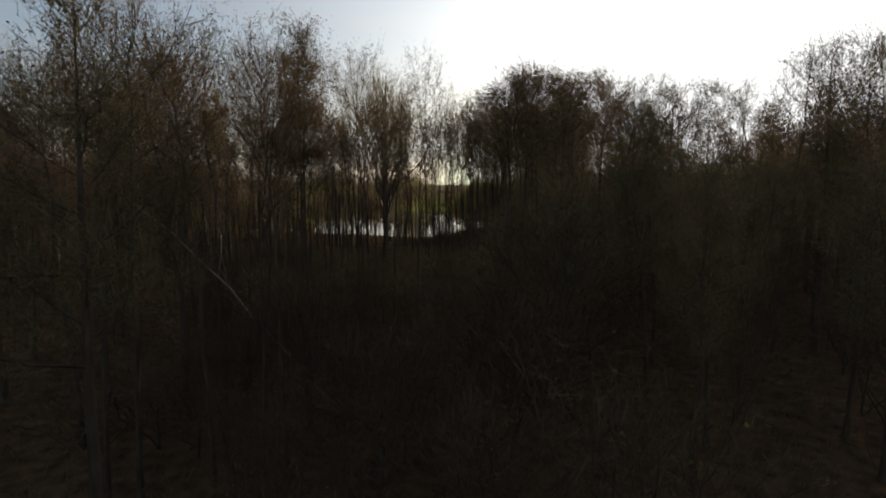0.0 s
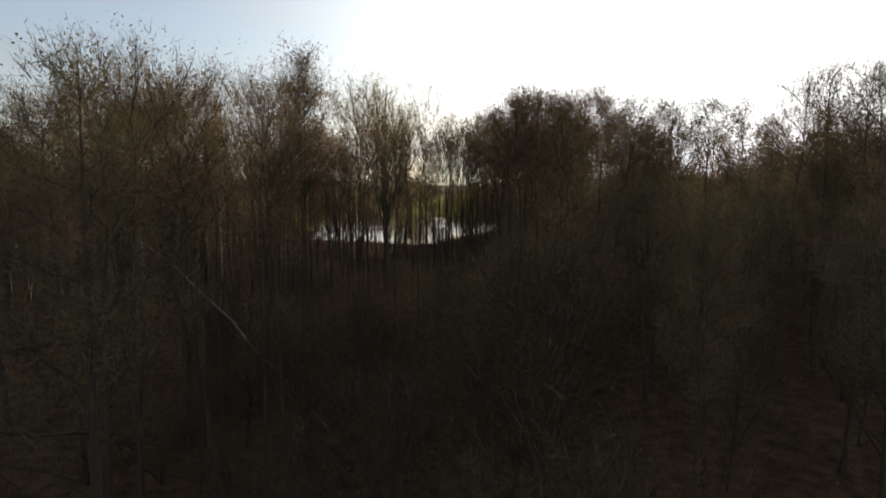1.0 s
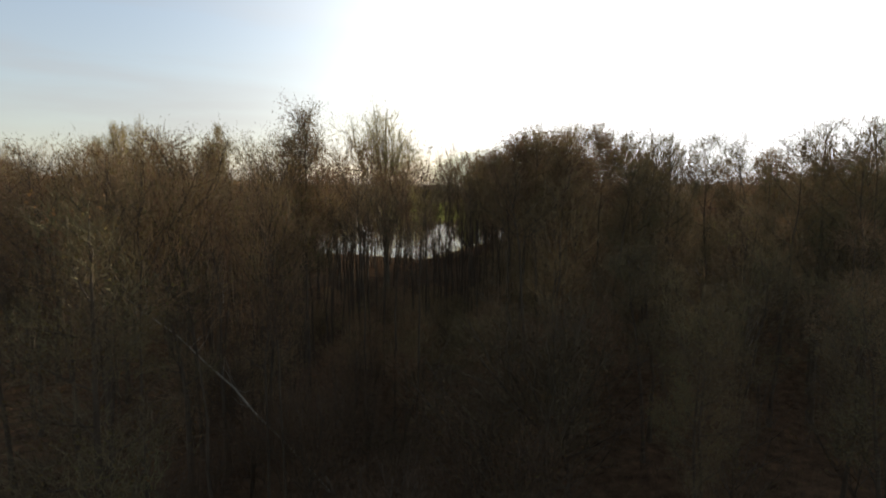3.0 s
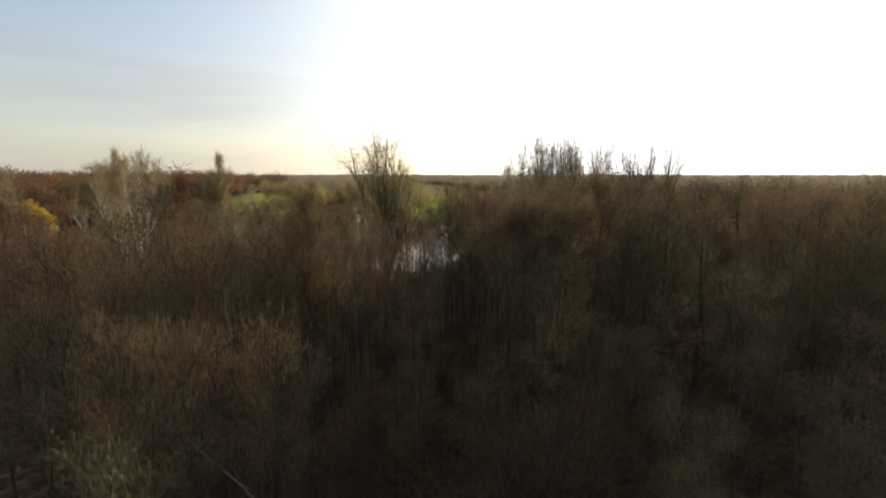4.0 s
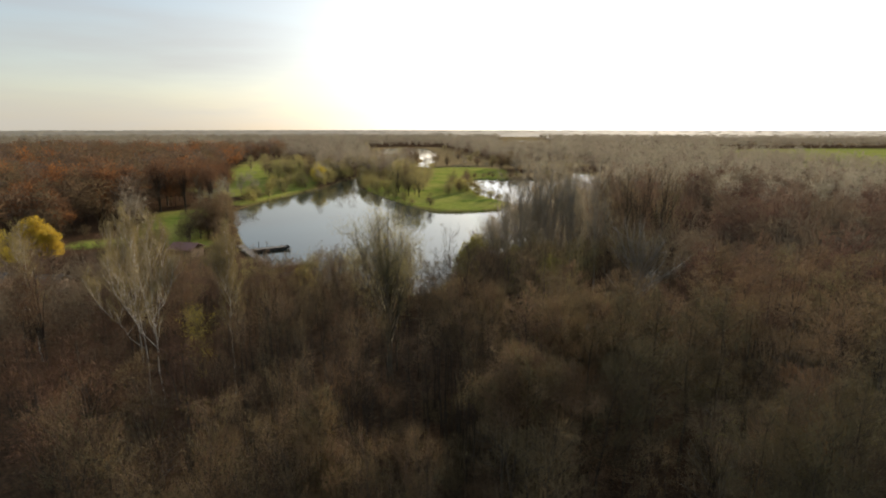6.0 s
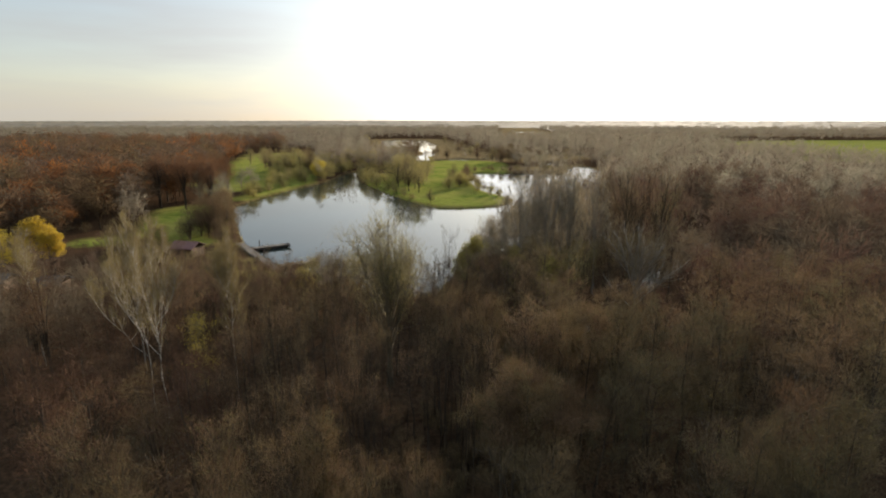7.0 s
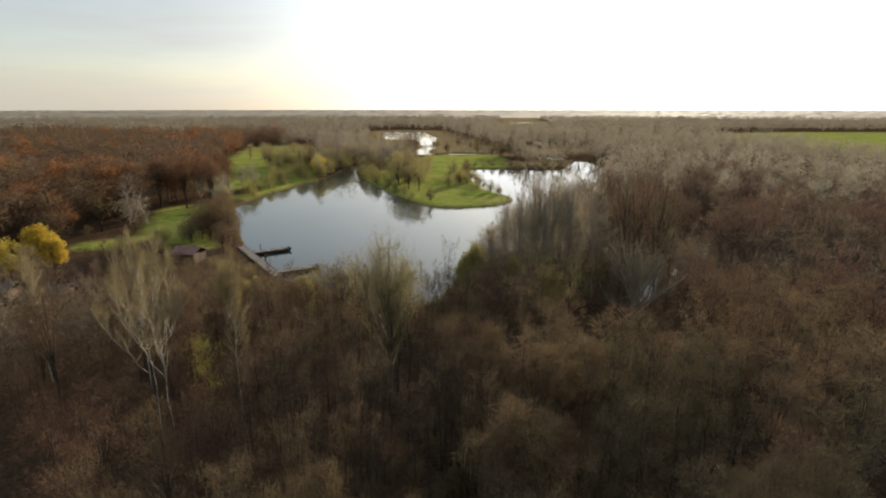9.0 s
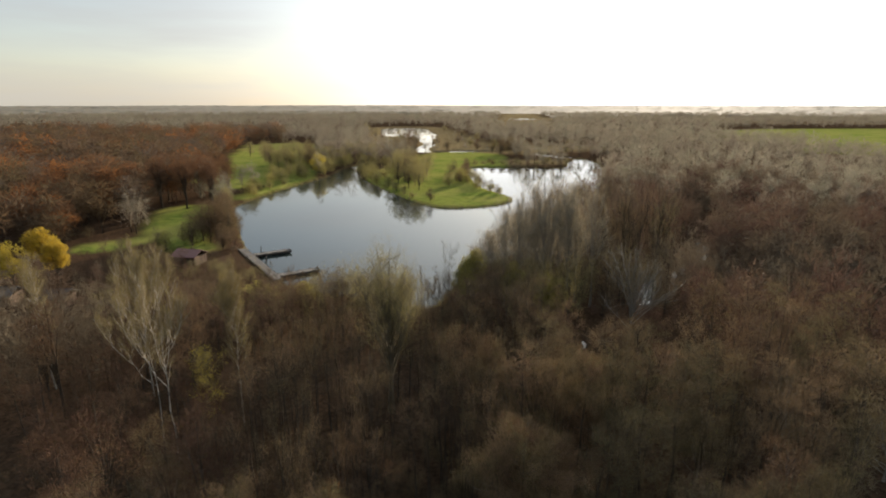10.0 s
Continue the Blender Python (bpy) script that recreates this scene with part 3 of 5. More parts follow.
# the trees that stand out: x, y, height, width
MARKED = [(-7.05, 28.7, 17.5, 1.1), (-3.7, 27, 16.0, 0.62), (-1.35, 27.5, 15.8, 0.62), (-2.6, 29, 14.8, 0.7), (2.0, 53, 18.0, 0.9), (0.2, 56, 16.5, 0.8), (3.6, 55, 17.1, 0.85), (5.2, 52, 16.9, 0.9), (-0.9, 58, 15.9, 0.8), (4.2, 35, 16.1, 1.1), (6.0, 35.6, 16.9, 1.25), (5.2, 38, 16.7, 1.2),
          (7.8, 37, 15.9, 1.2), (11.6, 38, 15.1, 1.1), (14.3, 40, 16.7, 1.2), (17.8, 29.6, 16.7, 1.0), (20.3, 30, 17.0, 1.1), (23.0, 30, 17.3, 1.1), (16.2, 41, 15.1, 1.2),
          (-12.4, 18.6, 14.1, 0.9), (-9.4, 15, 14.5, 0.65), (-6.9, 16.2, 14.3, 0.7), (-4.9, 17, 14.3, 0.6), (21.4, 27.5, 16.8, 1.0), (25.0, 31, 17.1, 1.1), (9.7, 45, 18.1, 1.15), (12.4, 46, 18.4, 1.2), (15.1, 45, 18.2, 1.2), (18.6, 47, 17.7, 1.25), (21.4, 46, 17.7, 1.2), (24.2, 46, 18.1, 1.2), (-8.6, 15.2, 14.4, 0.8), (-5.8, 17.5, 13.7, 0.7), (-14.2, 23, 14.9, 1.0), (-9.8, 24.5, 15.7, 1.0), (-16.8, 19.2, 14.8, 0.9), (-11.6, 26, 15.9, 0.95), (-8.6, 27, 15.7, 0.8), (-12.9, 27.4, 15.7, 0.9), (-10.2, 29, 16.3, 0.9), (-16, 26, 15.5, 1.0),
          (-18.6, 27.5, 15.5, 1.0), (-21.2, 28.5, 15.7, 1.0), (-14.6, 31, 16.3, 1.0), (-23.4, 31, 15.9, 1.0)]
front = [tree("alder_tree", rng, BARK, TWIG_DIM, LEAF, ALDER_LABEL, group="alders of the wood", single=True, height=15.0, radius=rng.uniform(2.2, 2.8), base=rng.uniform(0.38, 0.46),
              trunk_r=rng.uniform(0.12, 0.16), limbs=20, limb_el=18, shape=("cone", "oval", "round", "oval")[i], subs=6, twigs=3600, twig_len=0.42, twig_w=0.022, leaves=1900, leaf_size=0.065, wobble=0.7 if i else 0.12) for i in range(4)]
high = [tree("alder_tree", rng, BARK, TWIG, LEAF, "tall alder with a long bare stem and a high feathery crown", group="alders of the wood", single=True, height=15.0, radius=rng.uniform(2.3, 2.7), base=(0.52, 0.60, 0.68, 0.64)[i],
             trunk_r=rng.uniform(0.11, 0.14), limbs=18, limb_el=24, shape=("cone", "oval", "round", "oval")[i], subs=5, twigs=(3600, 1700, 1700, 5000)[i], twig_len=0.38, twig_w=0.021, leaves=(4200, 1700, 1700, 4200)[i], leaf_size=0.062, wobble=0.5 if i else 0.12) for i in range(4)]
for i, (x, y, h, w) in enumerate(MARKED):
    s = bearing(x, y)
    kind_of = front[i % 4] if s >= 0.36 else high[3] if s >= 0.12 else high[0] if i == 0 else high[1 + i % 2]
    put(kind_of, used, x, y, 0.5, rng.uniform(0, 360), (w, h / 15))
taken = [(x, y) for x, y, h, w in MARKED]
HEROES = [(-7.1, 66), (-30.6, 57), (-33.6, 60), (-39.6, 69.8), (-24.8, 62.5), (-54.5, 72), (29.5, 83), (-4, 72)]
gx, gy = np.meshgrid(np.arange(-84, 84, 4.6), np.arange(-26, 92, 4.6))
spots = np.column_stack([gx.ravel(), gy.ravel()]) + rng.uniform(-2.0, 2.0, (gx.size, 2))
wet, lawn = water_distance(spots), strips(spots, LAWNS)
count = 0
for (x, y), w, g in zip(spots, wet, lawn):
    d, s = math.hypot(x, y), bearing(x, y)
    if w < 1.5 or g < 1 or d < 11 or d > 86 or min(math.hypot(x - a, y - b) for a, b in taken + HEROES) < 2.4:
        continue
    if y < 6 and (d > 24 or count % 2) or y > 6 and abs(s) > 1.08:
        continue
    h = rng.normal(14.7, 0.9)
    if y > 6:
        if -0.55 < s < 0.30 and y < 27 or -0.06 < s < 0.11 and y < 50:
            continue
        if 0.3 < s < 0.55 and y < 34 or 0.5 < s < 0.75 and y < 45:
            h = min(rng.uniform(10.5, 13.0), 7.3 + 0.18 * y)
        elif s > 0.06 and y > 45:
            h = rng.normal(17.0, 0.8)
        elif s >= 0.2 and y < 30:
            h = min(h, 7.3 + 0.18 * y)
        elif s >= 0.3 and y < 26:
            h = rng.uniform(9.5, 11.5)
        elif y < 26:
            h = min(h, 12.0 + 0.1 * y)
    if s < -0.4 and 6 < y < 32 and rng.random() < 0.15:
        continue
    thin = -0.5 < s < 0.2 and y > 26
    if thin and s < 0.06 and rng.random() < 0.28:
        continue
    if -62 < x < 8 and y > 66:
        h = min(h, (122 - y) * 0.32 + 1.5)
    if -5 < x < 3 and y > 55:
        h = min(h, (107 - y) * 0.36 + 0.5)
    if -48 < x < -20 and 46 < y < 66:
        h = min(h, 11.5)
    if 16 < x < 36 and 58 < y:
        h = min(h, 10.5)
    if strips(np.array([[x, y]]), GAPS)[0] < 0:
        h = min(h, 4.0)
    count += 1
    kinds = slender if thin and h > 9 else front if d < 31 and y > 6 else ruddy if s < -0.4 and count % 3 else alders
    put(kinds[count // 3 % len(kinds)], used, x, y, 0.45, rng.uniform(0, 360), (h / 15 * rng.uniform(0.95, 1.3), h / 15))

bush_spots = spots[::-1] + 2.2
count = 0
for (x, y), w, g in zip(bush_spots, water_distance(bush_spots), strips(bush_spots, LAWNS)):
    d, s = math.hypot(x, y), bearing(x, y)
    if w < 3 or g < 3 or d < 6.5 or y < 4 or abs(s) > 1.1 or d > 84:
        continue
    h = rng.uniform(2.4, 4.4)
    if s > 0.3 and y < 45:
        h = rng.uniform(4.0, 6.8)
    if -0.5 < s < 0.2:
        h = min(h, 8.6 - 0.09 * d)
    if strips(np.array([[x, y]]), GAPS)[0] < 0:
        h = min(h, 1.4)
    if h < 1.2:
        continue
    count += 1
    put(bushes[count % 5], used, x, y, 0.45, rng.uniform(0, 360), (rng.uniform(1.0, 1.5), h / 4))

# slim alders whose bare stems stand before the water: x and y of the patch, how many, least and greatest height
slim_rng = np.random.default_rng(17)
for x0, x1, y0, y1, n, low, high in ((-1.6, 5.4, 42, 55, 15, 14.6, 17.0), (-21, -9, 51, 63, 16, 13.8, 15.8), (-15, -3.5, 31, 50, 16, 14.2, 16.6), (6, 14, 52, 62, 7, 15, 17)):
    for _ in range(n):
        x, y, h = slim_rng.uniform(x0, x1), slim_rng.uniform(y0, y1), slim_rng.uniform(low, high)
        put(slender[slim_rng.integers(4)], used, x, y, 0.45, slim_rng.uniform(0, 360), (slim_rng.uniform(0.5, 0.85), h / 15))

poles = [tree("alder_sapling", slim_rng, BARK, TWIG, LEAF, "very slim bare alder pole with a tuft of twigs", group="young alders", height=15.0, radius=1.0, base=slim_rng.uniform(0.55, 0.7), trunk_r=0.085, limbs=14, limb_el=40,
              shape="oval", subs=3, twigs=240, twig_len=0.42, twig_w=0.018, leaves=110, leaf_size=0.07, sides=5, wobble=0.6) for _ in range(4)]
for x0, x1, y0, y1, n, low, high_ in ((-2.4, 6.2, 40, 66, 34, 13.0, 17.2), (-22, -3, 30, 64, 46, 12.5, 16.2), (5, 16, 44, 66, 22, 13, 17), (-42, -3, 74, 99, 60, 10.0, 12.4), (-10, 2, 90, 103, 34, 7.5, 10.5), (4, 26, 80, 98, 34, 9.5, 12)):
    for _ in range(n):
        x, y, h = slim_rng.uniform(x0, x1), slim_rng.uniform(y0, y1), slim_rng.uniform(low, high_)
        if strips(np.array([[x, y]]), GAPS)[0] < 0:
            continue
        h *= 0.6 if y > 84 and -0.3 < x / y < -0.17 else 1.0
        put(poles[slim_rng.integers(4)], used, x, y, 0.45, slim_rng.uniform(0, 360), (slim_rng.uniform(0.7, 1.1), h / 15))

# low thickets on the floor of the clearing
thickets = [tree("thicket_bush", slim_rng, BARK, TWIG, LEAF, "brown rounded bare thicket on the woodland floor", category="bush", group="undergrowth", height=7.0, radius=2.6, base=0.2,
                 clumps=10, flakes_n=280, flake=0.08, twigs=1900, twig_len=0.5, twig_w=0.026, trunk_r=0.07, sides=4) for _ in range(3)]
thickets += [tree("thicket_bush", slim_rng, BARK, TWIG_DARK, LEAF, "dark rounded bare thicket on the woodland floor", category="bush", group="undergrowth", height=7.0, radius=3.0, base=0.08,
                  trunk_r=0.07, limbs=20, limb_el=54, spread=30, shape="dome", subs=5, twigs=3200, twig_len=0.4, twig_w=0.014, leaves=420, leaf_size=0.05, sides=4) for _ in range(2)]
gx, gy = np.meshgrid(np.arange(-22, 22, 3.3), np.arange(11, 62, 3.3))
low_spots = np.column_stack([gx.ravel(), gy.ravel()]) + slim_rng.uniform(-1.4, 1.4, (gx.size, 2))
for x, y in low_spots:
    d, s = math.hypot(x, y), bearing(x, y)
    if not (-0.6 < s < 0.4 and y < 30 or -0.3 < s < 0.4 and y < 62) or d < 11:
        continue
    h = min(slim_rng.uniform(4.2, 7.8), 8.9 - 0.095 * d) if s < 0.13 else slim_rng.uniform(6.5, 10.0)
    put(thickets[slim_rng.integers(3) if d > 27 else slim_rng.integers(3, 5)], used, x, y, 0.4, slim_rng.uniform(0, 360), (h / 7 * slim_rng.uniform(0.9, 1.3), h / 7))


# ---- trees that rise over the wood ----
def special(name, x, y, label, seed, **kw):
    t = tree(name, np.random.default_rng(seed), label=label, **kw)
    t.matrix_basis = pose(x, y, 0.4, 0, 0, seed * 37 % 360)
    return t


special("willow_tree", -6.7, 66, "large round bare willow with many upright limbs by the lake", 3, bark=BARK_SALLOW, twig_mat=TWIG_OLIVE, leaf_mat=LEAF_WILLOW, single=True,
        height=22.8, radius=5.6, base=0.2, trunk_r=0.4, limbs=42, limb_el=68, spread=20, shape="dome", subs=8, twigs=14000, twig_len=0.7, twig_w=0.022, leaves=2400, leaf_size=0.10, tip=0.013)
special("alder_tree", -7.5, 29.7, "tall alder with a dense pointed crown that stands over the wood", 151, bark=BARK, twig_mat=TWIG_DIM, leaf_mat=LEAF, single=True,
        height=17.1, radius=2.1, base=0.5, trunk_r=0.12, limbs=34, limb_el=22, shape="cone", subs=6, twigs=7000, twig_len=0.38, twig_w=0.02, leaves=6000, leaf_size=0.06, wobble=0.12)
FAN_LABEL, SLIM_LABEL = "white-barked birch with splayed stems and fine olive twigs", "white-barked birch with a slim crown of fine olive twigs"
BIRCH_TWIGS = dict(twig_len=0.8, twig_w=0.024, leaf_size=0.11)
birch(-39.6, 69.8, 41, FAN_LABEL, height=22.6, trunk_r=0.105, fork=0.45, limbs=16, limb_len=4.6, twigs=14000, leaves=1200,
      stems=[(-2.2, 4.5, 19.8, 0.0), (0.6, 4.0, 19.8, 0.45), (-4.0, 6.0, 20.0, 0.42), (-5.2, 4.0, 18.0, 0.4), (2.0, 4.5, 17.6, 0.5), (-1.0, 1.5, 18.6, 0.48)], **BIRCH_TWIGS)
birch(-30.6, 57.0, 44, FAN_LABEL, height=19.4, trunk_r=0.10, fork=0.42, limbs=14, limb_len=3.8, twigs=6000, leaves=600,
      stems=[(-3.2, 6.0, 19.6, 0.0), (-1.4, 6.0, 18.2, 0.5), (-5.4, 6.5, 18.8, 0.46), (-7.0, 4.0, 16.6, 0.4), (0.6, 5.0, 16.4, 0.56)], **BIRCH_TWIGS)
birch(-33.6, 60.0, 45, FAN_LABEL, height=18.2, trunk_r=0.085, fork=0.42, limbs=12, limb_len=3.8, twigs=4600, leaves=500,
      stems=[(-3.8, 6.0, 18.8, 0.0), (-6.4, 5.0, 17.4, 0.42), (-8.2, 3.0, 14.6, 0.36)], **BIRCH_TWIGS)
birch(-24.8, 62.5, 42, SLIM_LABEL, height=20.0, trunk_r=0.12, fork=0.36, limbs=26, limb_len=4.4, twigs=11000, leaves=1500,
      stems=[(-1.8, 5.5, 19.2, 0.0), (-2.8, 6.0, 16.6, 0.55)], **BIRCH_TWIGS)
birch(-54.5, 72, 43, SLIM_LABEL, height=19.0, trunk_r=0.12, fork=0.4, limbs=22, limb_len=3.6, twigs=5200, leaves=700,
      stems=[(-4.4, 5.0, 18.0, 0.0), (-6.4, 6.0, 16.0, 0.5)], **BIRCH_TWIGS)
special("ash_tree", 29.5, 83, "grey bare ash with a broad crown in the wood", 61, bark=BARK_GREY, twig_mat=TWIG_SALLOW, leaf_mat=LEAF, single=True,
        height=18.9, radius=6.9, base=0.25, trunk_r=0.34, limbs=24, limb_el=56, spread=30, shape="dome", subs=8, twigs=5000, twig_len=0.8, twig_w=0.032, leaves=0, tip=0.04)
for k, (x, y, h) in enumerate([(9.6, 107, 17.5), (12.0, 105, 22.8), (14.3, 103, 26.0), (17, 107, 27.6), (18.1, 105, 27.9), (19, 103, 27.0), (21.2, 107, 27.8), (22.7, 106, 27.9), (24, 104, 27.4), (26.5, 108, 27.2), (29, 105, 26.6), (32, 108, 26.4), (35, 106, 26.4), (38.5, 108, 27.0), (41.5, 106, 26.0)]):
    special("poplar_tree", x, y, "slim bare poplar of a clump on the lake shore", 70 + k, bark=BARK_GREY if x < 31 else BARK, twig_mat=TWIG_TAN if x < 31 else TWIG, leaf_mat=LEAF, group="poplars on the shore",
            height=h - 1.7, radius=3.2, base=0.26, trunk_r=0.2, limbs=28, limb_el=68, spread=20, shape="dome", subs=6, twigs=3200, twig_len=0.8, twig_w=0.024, leaves=0, tip=0.034)
for k, (x, y, h, r, m, text) in enumerate([
        (-88.5, 121, 12.8, 4.5, LEAF_YELLOW, "bright yellow rounded willow at the edge of the lawn"),
        (-84.0, 118, 10.8, 3.0, LEAF_YELLOW, "bright yellow rounded willow at the edge of the lawn"),
        (-95, 119, 10.0, 4.0, LEAF_GOLD, "dull yellow willow at the edge of the lawn"),
        (-27.6, 106, 5.6, 3.7, LEAF_GOLD, "low yellow-green willow at the water's edge"),
        (-34.0, 99, 7.4, 4.0, LEAF_WILLOW, "low yellow-green willow at the water's edge"),
        (4.4, 106, 8.5, 3.0, LEAF_WILLOW, "low yellow-green willow at the water's edge"),
        (6.4, 109, 11.0, 3.6, LEAF_WILLOW, "low yellow-green willow at the water's edge"),
        (13.5, 103, 10.0, 3.2, LEAF_WILLOW, "low green willow below the poplars"),
        (18.0, 94, 10.5, 4.2, LEAF_WILLOW, "low yellow-green willow below the poplars"),
        (-37.5, 108, 5.0, 3.0, LEAF_WILLOW, "low yellow-green willow at the water's edge"),
        (-69.5, 316, 12.0, 5.6, LEAF_GOLD, "rounded yellow-green willow on the far bank")
        ]):
    special("yellow_willow_tree", x, y, text, 95 + k, bark=BARK, twig_mat=TWIG_OLIVE, leaf_mat=m,
            height=h, radius=r, base=0.36 if m is LEAF_YELLOW else 0.12, clumps=22, flakes_n=7500, flake=0.016 * h + 0.06, twigs=1600, twig_len=0.6, twig_w=0.04, trunk_r=0.2)
special("alder_tree", -16.7, 88, "red-brown bare tree with a rounded crown by the lake", 150, bark=BARK, twig_mat=TWIG_RED, leaf_mat=LEAF,
        height=13.2, radius=2.6, base=0.3, clumps=14, flakes_n=320, flake=0.1, twigs=3200, twig_len=0.6, twig_w=0.028, trunk_r=0.14)
special("young_tree", -27.2, 60, "yellow-green young tree below the birches", 131, bark=BARK, twig_mat=TWIG_OLIVE, leaf_mat=LEAF_GOLD,
        height=12.4, radius=2.3, base=0.25, trunk_r=0.1, limbs=18, limb_el=40, shape="oval", subs=4, twigs=1800, twig_len=0.6, twig_w=0.03, leaves=1500, leaf_size=0.13)
for k, (x, y, h) in enumerate([(20, 37, 12.6), (25, 46, 12.0), (34, 41, 12.4), (-17, 40, 11.5)]):
    special("young_tree", x, y, "olive young tree with a few yellow leaves in the wood", 140 + k, bark=BARK, twig_mat=TWIG_SALLOW, leaf_mat=LEAF_WILLOW,
            height=h, radius=2.4, base=0.4, clumps=12, flakes_n=330, flake=0.1, twigs=2000, twig_len=0.55, twig_w=0.028, trunk_r=0.1)


def leaning_stem(foot, tip_at, seed):
    """A thin pale dead stem that leans through the thicket, with bare side twigs."""
    r = np.random.default_rng(seed)
    u = np.linspace(0, 1, 9)
    foot, tip_at = np.array(foot, float), np.array(tip_at, float)
    line = foot + (tip_at - foot) * u[:, None] + r.normal(0, 0.1, (9, 3)) * np.sin(math.pi * u)[:, None] + np.outer(np.sin(math.pi * u), (0, 0, 0.5))
    root = new("dead_tree")
    root.location = foot
    part("stem", tubes("stem", [(line - foot, np.linspace(0.06, 0.014, 9), 6)], BARK_GREY), root)
    for i in range(12):
        t = r.uniform(0.35, 1.0)
        p = np.array([np.interp(t, u, line[:, c]) for c in range(3)]) - foot
        d = unit(r.normal(0, 0.6, 3) + (0, 0, 0.7))
        n = r.uniform(0.7, 1.7)
        part("branch", tubes("branch", [(np.array([p, p + d * n * 0.5 + r.normal(0, 0.06, 3), p + unit(d + (0, 0, 0.3)) * n]), (0.014, 0.01, 0.005), 4)], BARK_GREY), root)
    tagged(root, "thin grey dead tree leaning through the thicket", "tree")


leaning_stem((-4.6, 23.0, 0.4), (-12.6, 21.4, 9.9), 151)
special("alder_tree", 1.2, 104, "single thin bare sapling on the shore", 130, bark=BARK_GREY, twig_mat=TWIG_GREY, leaf_mat=LEAF,
        height=14.5, radius=1.6, base=0.3, trunk_r=0.1, limbs=12, limb_el=55, shape="fan", subs=4, twigs=350, twig_len=0.7, twig_w=0.035, leaves=0)

shore_trees = [tree("shore_tree", rng, BARK, TWIG_OLIVE if i else TWIG, LEAF, "bushy bare tree on the near lake shore", group="trees on the near shore", height=10.0, radius=3.0, base=0.12,
                    trunk_r=0.13, limbs=18, limb_el=55, shape="fan", subs=3, twigs=1050, twig_len=0.7, twig_w=0.042, leaves=350, leaf_size=0.13, sides=5) for i in range(3)]
for k, (x, y, h) in enumerate([(-19, 93, 12.6), (-15.5, 95, 11.6), (-22, 96, 10.6), (-12, 90, 12), (-16.5, 90, 12.6), (-21, 89, 11.8), (-24.5, 92, 10.4), (-29.5, 92, 9.2), (-36, 96, 7.6), (-40, 100, 6.5), (-9, 95, 8.5), (-17, 100, 7.5), (-27, 95, 9.6), (-33, 95, 8.0),
                               (4, 100, 6.0), (9, 104, 10), (12, 100, 12.4), (16, 97, 12.6), (8, 97, 11.4), (20, 99, 12.5), (25, 98, 13), (30, 100, 13), (13, 92, 11), (22, 93, 11.5),
                               (-3, 97, 3.5), (1, 99, 3.0), (35, 104, 13), (-43, 112, 5), (-48, 118, 5.5), (-52, 124, 5), (-57, 118, 6), (-66, 122, 6), (-72, 128, 6), (-58, 152, 6)]):
    put(shore_trees[k % 3], used, x, y, 0.4, rng.uniform(0, 360), (max(0.8, h / 10) * rng.uniform(0.9, 1.2), h / 10))

landing = np.column_stack([rng.uniform(-74, -40, 90), rng.uniform(100, 134, 90)])
landing = landing[(water_distance(landing) > 2.0) & (np.hypot(landing[:, 0] + 63.5, landing[:, 1] - 136.5) > 6) & (segment_distance(landing, (-55.5, 150.5), (-37.5, 122.8)) > 2.5)]
for k, (x, y) in enumerate(landing[:44]):
    h = rng.uniform(3.0, 4.6)
    put(shore_trees[0 if k % 3 else 1], used, x, y, 0.4, rng.uniform(0, 360), (rng.uniform(0.55, 0.85), h / 10))

sallows = [tree("sallow_tree", rng, BARK_GREY, TWIG_SALLOW, LEAF, "pale rounded bare sallow among the alders", group="sallows in the wood", height=9.0, radius=3.2, base=0.12,
                trunk_r=0.12, limbs=22, limb_el=52, spread=32, shape="dome", subs=5, twigs=3000, twig_len=0.6, twig_w=0.032, leaves=300, leaf_size=0.1, sides=5) for _ in range(3)]
for k, (x, y, h) in enumerate([(9, 54, 9.4), (5.4, 47, 8.6), (13.5, 57, 10), (18, 60, 9.6), (27, 52, 10), (35, 50, 9.4), (-25, 45, 9), (41, 60, 10), (8, 63, 8.8), (22, 40, 9), (31, 66, 10), (47, 52, 9.6)]):
    put(sallows[k % 3], used, x, y, 0.4, rng.uniform(0, 360), (h / 9 * rng.uniform(0.95, 1.25), h / 9))

saplings = [tree("sapling", rng, BARK, TWIG, LEAF, "thin bare sapling on the near bank", group="saplings on the bank", height=8.0, radius=0.9, base=0.35, trunk_r=0.07, limbs=9, limb_el=55,
                 shape="fan", subs=2, twigs=130, twig_len=0.5, twig_w=0.03, leaves=40, leaf_size=0.1, sides=4, wobble=0.6) for _ in range(4)]
places = np.column_stack([rng.uniform(-40, 3, 210), rng.uniform(80, 121, 210)])
wets = water_distance(places)
for k, (x, y) in enumerate(places[(wets > -0.5) & (wets < 26)][:120]):
    h = rng.uniform(5.0, 10.0) if y < 104 else rng.uniform(2.5, 5.0)
    put(saplings[k % 4], used, x, y, 0.2, rng.uniform(0, 360), (rng.uniform(0.8, 1.3), h / 8))

